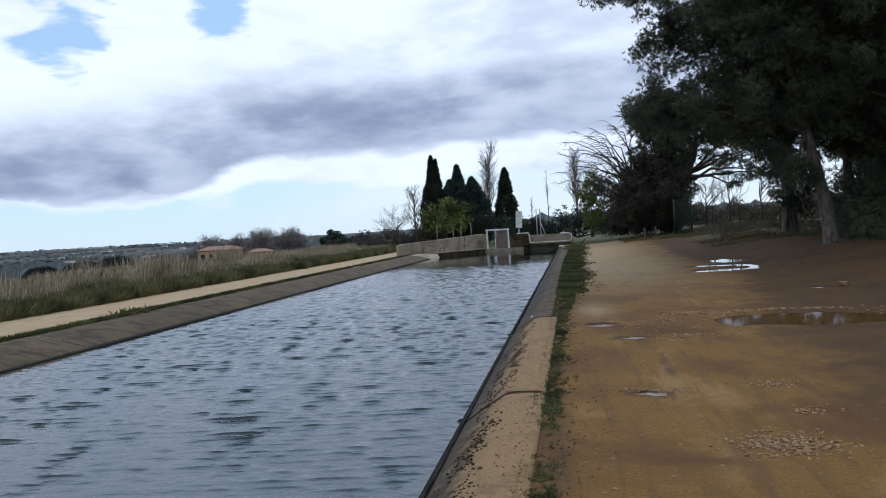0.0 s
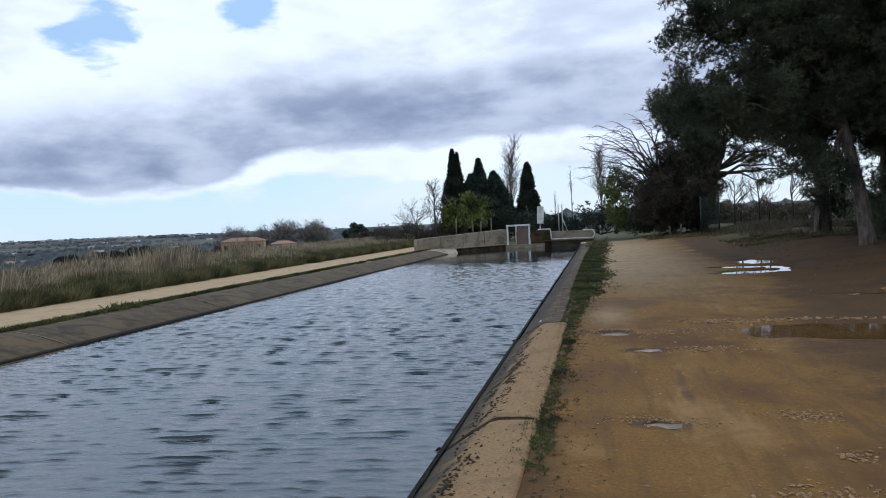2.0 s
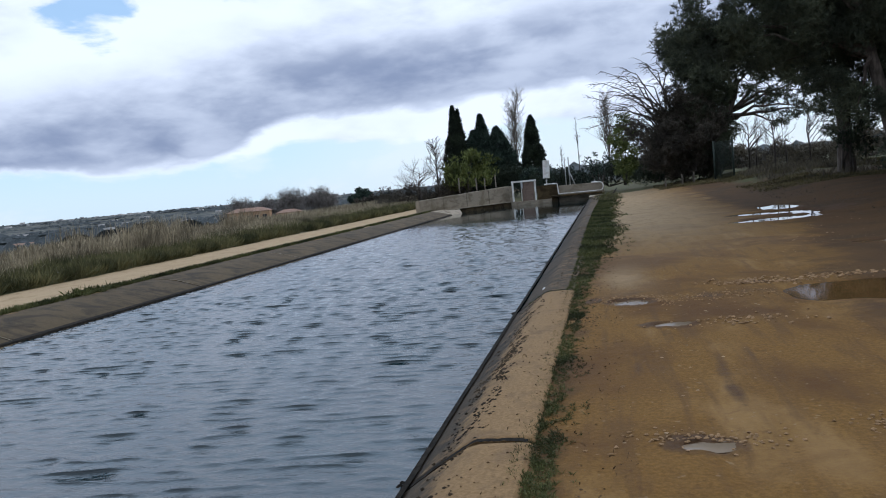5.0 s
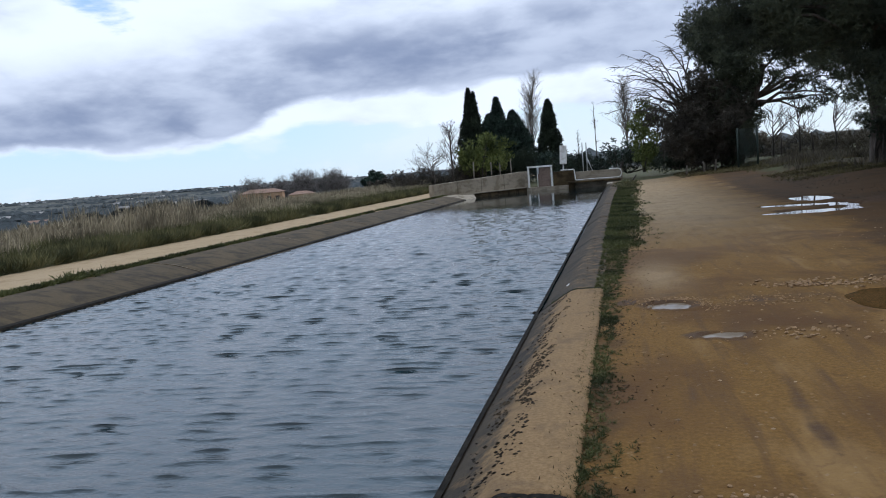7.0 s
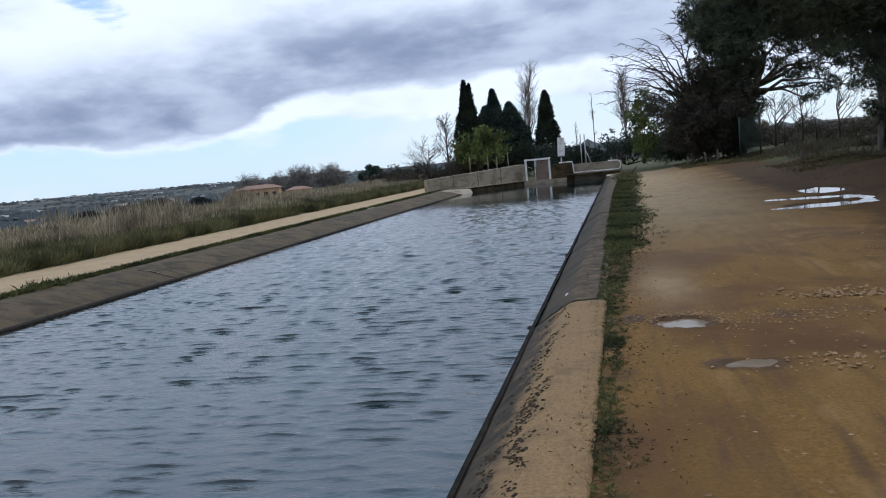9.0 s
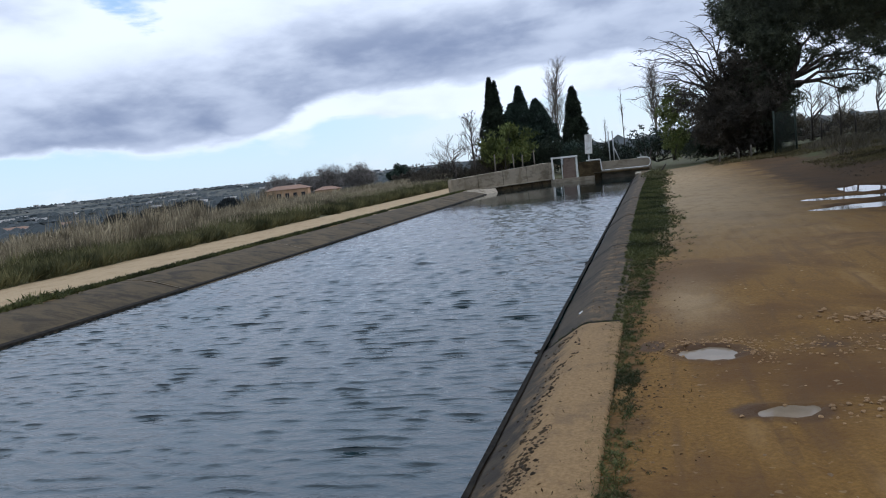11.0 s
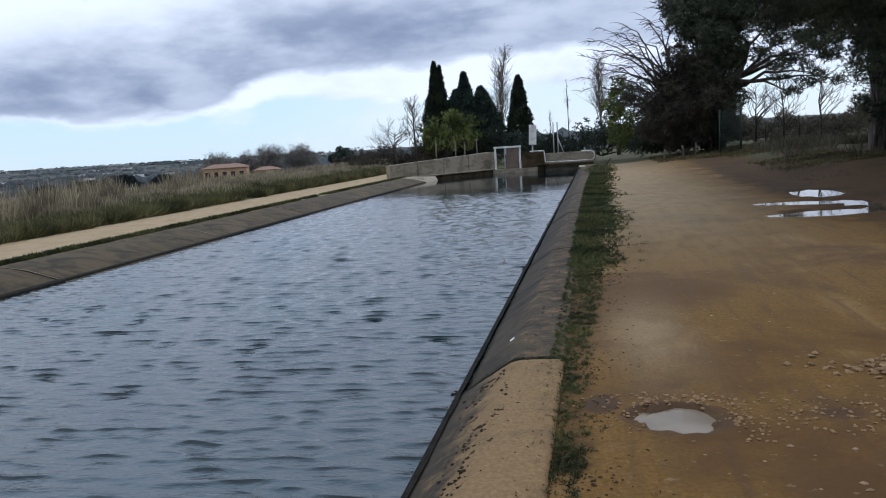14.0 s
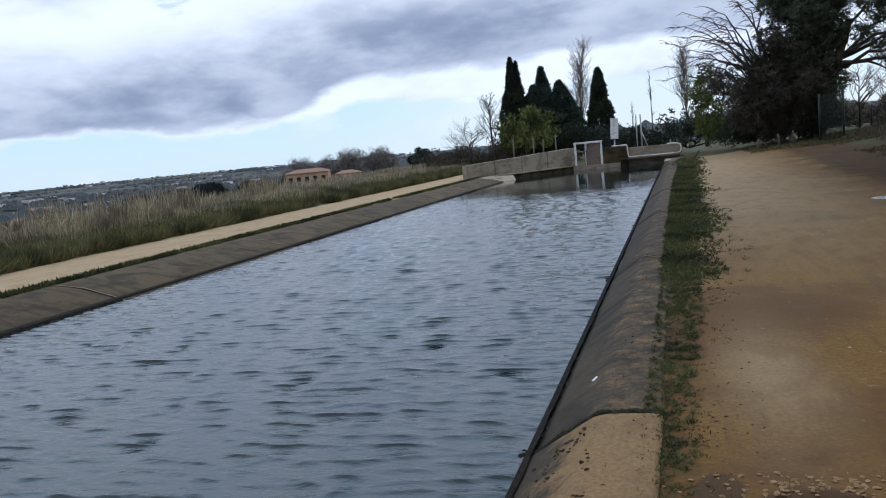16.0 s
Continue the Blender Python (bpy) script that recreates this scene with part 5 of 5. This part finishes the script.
cp = np.stack([cx2, cy2, ground_height(cx2, cy2) + 0.002], -1)[ck]
tagged(part("earth_clods", lumps("earth_clods", cp, 0.005 + 0.018 * r3.uniform(0, 1, len(cp)) ** 1.6, 0.5, 175), M_CRUMB), "dark crumbs of earth beside the grass verge", "earth", kind="stuff")

# moss clods along the bend of the nearer slabs, thickest halfway
my = r3.uniform(3.0, 12.2, 9000)
mx = -0.40 + 0.085 * r3.normal(size=9000)
mk = (wobble(mx * 10, my * 5, 2.6, 78) > -0.1) & (r3.uniform(0, 1, 9000) < 0.10 + 0.85 * np.exp(-((my - 8.8) / 1.1) ** 2) + 0.3 * np.exp(-((my - 5.6) / 0.8) ** 2) + 0.22 * np.exp(-((my - 11.4) / 0.5) ** 2)) & (mx < -0.27)
mz = np.interp(mx, [p[0] for p in EAST_PROFILE], [p[1] for p in EAST_PROFILE])
mp = np.stack([mx, my, mz + 0.003], -1)[mk]
tagged(part("moss", lumps("moss", mp, 0.006 + 0.030 * r3.uniform(0, 1, len(mp)) ** 1.8, 0.6, 79), M_CLOD), "dark moss clods on the bend of the slabs", "moss", kind="stuff")

# loose pebbles strewn over the track
bx, by = r3.uniform(0.45, 5.2, 2600), r3.uniform(3.4, 20, 2600)
bk = wobble(bx, by, 1.6, 176) + 0.5 * wobble(bx, by, 5.0, 177) > 0.25
bp = np.stack([bx, by, ground_height(bx, by) + 0.002], -1)[bk]
tagged(part("loose_pebbles", lumps("loose_pebbles", bp, 0.008 + 0.026 * r3.uniform(0, 1, len(bp)) ** 3, 0.45, 178), M_PEBBLE), "loose pale pebbles strewn over the track", "pebbles", kind="stuff")
jx = 0.04 - 0.62 * r3.uniform(0, 1, 420) ** 1.8
jy = JOINT + PITCH * 2 - 0.025 + r3.normal(size=420) * 0.02
jz = np.interp(jx, [p[0] for p in EAST_PROFILE], [p[1] for p in EAST_PROFILE]) - 0.03
tagged(part("joint_weeds", blades("joint_weeds", np.stack([jx, jy, jz], -1), 9, 0.042, 0.007, (0, 0, 0.9), 0.9, 0.1, 80), M_GRASS), "weeds rooted in the open slab joint", "grass", kind="stuff")

lx, ly = -0.3 + 0.85 * r3.uniform(0, 1, 1800) ** 0.9, 2.6 + 20 * r3.uniform(0, 1, 1800) ** 1.4
lz = np.where(lx < 0.0, np.interp(lx, [p[0] for p in EAST_PROFILE], [p[1] for p in EAST_PROFILE]) + 0.004, ground_height(np.maximum(lx, 0.0), ly) + 0.004)
tagged(part("leaf_litter", blades("leaf_litter", np.stack([lx, ly, lz], -1), 1, 0.024, 0.008, (0, 0, 0.1), 0.5, 0.1, 81), M_CRUMB), "scattered dry leaves and twigs on the slab and verge", "leaf litter", kind="stuff")

pl = keep(scatter(3500, 5.4, 13, 13, 36, 23), 0.9, 0.0, 82)
tagged(part("pine_litter", blades("pine_litter", pl + np.array([0, 0, 0.03]), 4, 0.06, 0.007, (0, 0, 0.15), 0.9, 0.1, 83), M_BROWN), "dry needles, twigs and thin grass under the pines", "leaf litter", kind="stuff")
ob = part("paper_scrap", box(bmesh.new(), (-0.022, -0.009, 0), (0.022, 0.009, 0.006), 0.002), M_WHITE)
ob.matrix_world = pose(-0.42, 13.15, -0.085, 0, -32, 35)
tagged(ob, "small white scrap of paper on the concrete slab", "litter")

# grass under the fence line
gp = scatter(5000, 3.0, 13.5, 42, 50, 6)
gp = keep(np.concatenate([gp, scatter(18000, 5.6, 14, 32, 46, 7, 0.7)]), 0.7, -0.35, 75)
tagged(part("rough_grass", blades("rough_grass", gp, 6, 0.13, 0.014, (0, 0, 1.1), 0.8, 0.2, 76), M_OLIVE), "rough olive grass at the foot of the fence and pines", "grass", kind="stuff")
gp = keep(np.concatenate([scatter(2600, 3.2, 9.5, 44.5, 48, 8), scatter(1800, 6.8, 12, 33, 47, 18)]), 0.9, 0.0, 77)
tagged(part("dry_grass", blades("dry_grass", gp, 4, 0.40, 0.02, (0, 0, 1.8), 0.6, 0.1, 77), M_BRUSH), "dry straw grass round the fence posts", "grass", kind="stuff")

# ---- distance on the far side ----
def house(at, w, d, h, turn, wall, label, openings):
    hs = thing("farmhouse", at, label, "house")
    hs.rotation_euler = (0, 0, turn)
    part("wall", box(bmesh.new(), (-w / 2, -d / 2, -1), (w / 2, d / 2, h)), wall, hs)
    bm = bmesh.new()
    o = 0.35
    vs = [bm.verts.new(p) for p in ((-w / 2 - o, -d / 2 - o, h), (w / 2 + o, -d / 2 - o, h), (w / 2 + o, d / 2 + o, h), (-w / 2 - o, d / 2 + o, h), (-w / 2 + d * 0.3, 0, h + d * 0.13), (w / 2 - d * 0.3, 0, h + d * 0.13))]
    for f in ((0, 1, 5, 4), (1, 2, 5), (2, 3, 4, 5), (3, 0, 4), (3, 2, 1, 0)):
        bm.faces.new([vs[k] for k in f])
    part("roof", bm, M_ROOF, hs)
    for k in range(openings):
        x = -w / 2 + (k + 0.6) * w / (openings + 0.2)
        part("window", box(bmesh.new(), (x - 0.4, -d / 2 - 0.06, h * 0.35), (x + 0.4, -d / 2 + 0.05, h * 0.8)), M_PANE, hs)
    return hs


house((-72.5, 152, -4.0), 8.5, 6, 3.8, 0.35, M_RENDER, "long ochre farmhouse with a clay tile roof down the field", 5)
house((-65.5, 156, -4.1), 5, 5, 3.0, 0.35, M_RENDER, "lower ochre outbuilding with a clay tile roof", 3)
for i, (x, y, w, h) in enumerate(((-190, 225, 12, 4), (-260, 270, 16, 5), (-215, 210, 9, 4))):
    house((x, y, zat(x, y)), w, 8, h, 0.6, M_PALEHOUSE, "pale farm building far across the plain", 3)
for i, (x, y, h, w) in enumerate(((-85, 172, 10.4, 8), (-78, 174, 9.8, 7), (-71, 172, 10.2, 8), (-65, 174, 9.4, 6))):
    z0 = zat(x, y)
    bush("winter_tree", (x, y, z0), clumps(60, (0, 0, h * 0.62), (w * 0.5, 3, h * 0.30), 1.5, 140 + i), M_TWIG, 140 + i, "broad grey-brown tree not yet in leaf", "tree", density=17, leaf=0.9, width=0.05, k=7)
bush("dark_hedge", (-74, 162, zat(-74, 162)), clumps(44, (0, 0, 2.6), (15, 2.0, 1.8), 1.5, 153), M_BROWN, 153, "brown leafless hedge behind the farmhouse", "hedge", density=90, leaf=0.5, width=0.2)
bush("round_tree", (-48, 152, zat(-48, 152)), clumps(30, (0, 0, 3.3), (2.3, 2.2, 1.6), 0.9, 150), M_CEDAR, 150, "round dark green tree standing in the field", "tree", density=120, leaf=0.4)
bush("round_tree", (-43, 150, zat(-43, 150)), clumps(16, (0, 0, 2.0), (3.5, 2.0, 0.9), 0.8, 151), M_FARWOOD, 151, "low dark trees beside the field", "tree", density=120, leaf=0.4)
bush("round_tree", (-34, 120, zat(-34, 120)), clumps(18, (0, 0, 1.2), (4.5, 2.0, 0.6), 0.7, 152), M_BROWN, 152, "brown hedge at the end of the field", "hedge", density=120, leaf=0.35)
for i, (x, y, h) in enumerate(((-98, 152, 8.0), (-94, 150, 8.2), (-104, 150, 7.2), (-112, 150, 6.8), (-89, 156, 7.6), (-120, 158, 6.4), (-108, 154, 7.0), (-101, 149, 7.4))):
    spindle("dark_conifer", (x, y, zat(x, y)), h * 0.82, 8.5, M_FARWOOD, 160 + i, "dark bushy conifer down in the valley", n=1000, leaf=0.6, power=0.4)

# woods and villages on the low hills
r4 = np.random.default_rng(12)
belts = []
for _ in range(300):
    a, d = r4.uniform(radians(92), radians(178)), 230 + 2100 * r4.uniform() ** 1.4
    n = 46
    along, across = r4.normal(size=n) * r4.uniform(20, 90), r4.normal(size=n) * 7
    belts.append(np.stack([math.cos(a) * d + along * math.sin(a) + across, math.sin(a) * d - along * math.cos(a) + across, np.zeros(n)], -1))
wp = np.concatenate(belts)
wp[:, 2] = land(wp[:, 0], wp[:, 1]) + r4.uniform(0, 2.5, len(wp))
rad4, tall4 = r4.uniform(4, 9, len(wp)), r4.uniform(1.5, 4.0, len(wp))
dome = np.array([(1, 0, 0), (0, 1, 0), (-1, 0, 0), (0, -1, 0), (0, 0, 1)], float)
dv = wp[:, None, :] + dome[None] * np.stack([rad4, rad4, tall4], -1)[:, None, :]
df = (np.arange(len(wp))[:, None, None] * 5 + np.array([(0, 1, 4), (1, 2, 4), (2, 3, 4), (3, 0, 4)])[None]).reshape(-1, 3)
tagged(part("distant_woods", quads("distant_woods", dv.reshape(-1, 3), df, True), M_FARWOOD), "dark woods on the low hills across the plain", "woods", kind="stuff")
bm = bmesh.new()
rv = random.Random(44)
for _ in range(260):
    a, d = rv.uniform(radians(94), radians(140)), 2950 - 1900 * rv.random() ** 4
    x, y = math.cos(a) * d, math.sin(a) * d
    z0, w, h = zat(x, y), rv.uniform(7, 14), rv.uniform(3, 5)
    box(bm, (x - w / 2, y - 5, z0 - 2), (x + w / 2, y + 5, z0 + h))
tagged(part("distant_village", bm, M_PALEHOUSE), "scattered pale houses of a hillside village", "houses", kind="stuff")

# ---- stones on the track ----
def stone_mesh(i):
    bm = bmesh.new()
    bmesh.ops.create_icosphere(bm, subdivisions=1, radius=0.5)
    r5 = random.Random(200 + i)
    for v in bm.verts:
        v.co *= r5.uniform(0.5, 1.25)
        v.co.z *= 0.55
        v.co.x *= 1.25
    me2 = bpy.data.meshes.new("stone")
    bm.to_mesh(me2)
    bm.free()
    me2.materials.append(M_STONE)
    return me2


STONES = [stone_mesh(i) for i in range(8)]
PATCHES = [  # centre, spread, count, size
    (1.60, 5.28, 0.17, 0.135, 420, 0.025), (1.90, 7.1, 0.12, 0.09, 130, 0.023), (0.92, 6.92, 0.20, 0.08, 150, 0.023), (1.98, 6.15, 0.07, 0.06, 45, 0.028),
    (2.1, 12.05, 0.30, 0.14, 133, 0.043), (3.2, 12.15, 0.6, 0.10, 133, 0.043), (0.70, 11.45, 0.26, 0.06, 130, 0.022), (0.99, 11.15, 0.06, 0.12, 60, 0.02), (0.42, 11.2, 0.05, 0.12, 40, 0.02), (1.5, 11.25, 0.30, 0.16, 170, 0.022), (4.6, 11.5, 0.2, 0.2, 45, 0.047), (1.6, 9.9, 0.35, 0.12, 76, 0.035),
]
rs = random.Random(77)
for cx, cy, sx, sy, count, size in PATCHES:
    gp2 = thing("gravel_patch", (cx, cy, 0), "patch of pale broken gravel pressed into the dirt", "gravel", "gravel patches on the track")
    for _ in range(count):
        x, y = rs.gauss(0, sx), rs.gauss(0, sy)
        z = float(ground_height(np.array(cx + x), np.array(cy + y)))
        s = size * rs.uniform(0.5, 1.35)
        ob = new("stone", rs.choice(STONES))
        ob.parent = gp2
        ob.matrix_basis = Matrix.LocRotScale((x, y, z + 0.14 * s), Euler((rs.uniform(-0.2, 0.2), rs.uniform(-0.2, 0.2), rs.uniform(0, 6.28))), (s, s, s))
ob = new("stone_block", STONES[3])
ob.matrix_world = Matrix.LocRotScale((5.07, 15.1, 0.06), Euler((0, 0, 0.4)), (0.19, 0.16, 0.28))
tagged(ob, "pale square stone lying by a dark puddle", "stone")
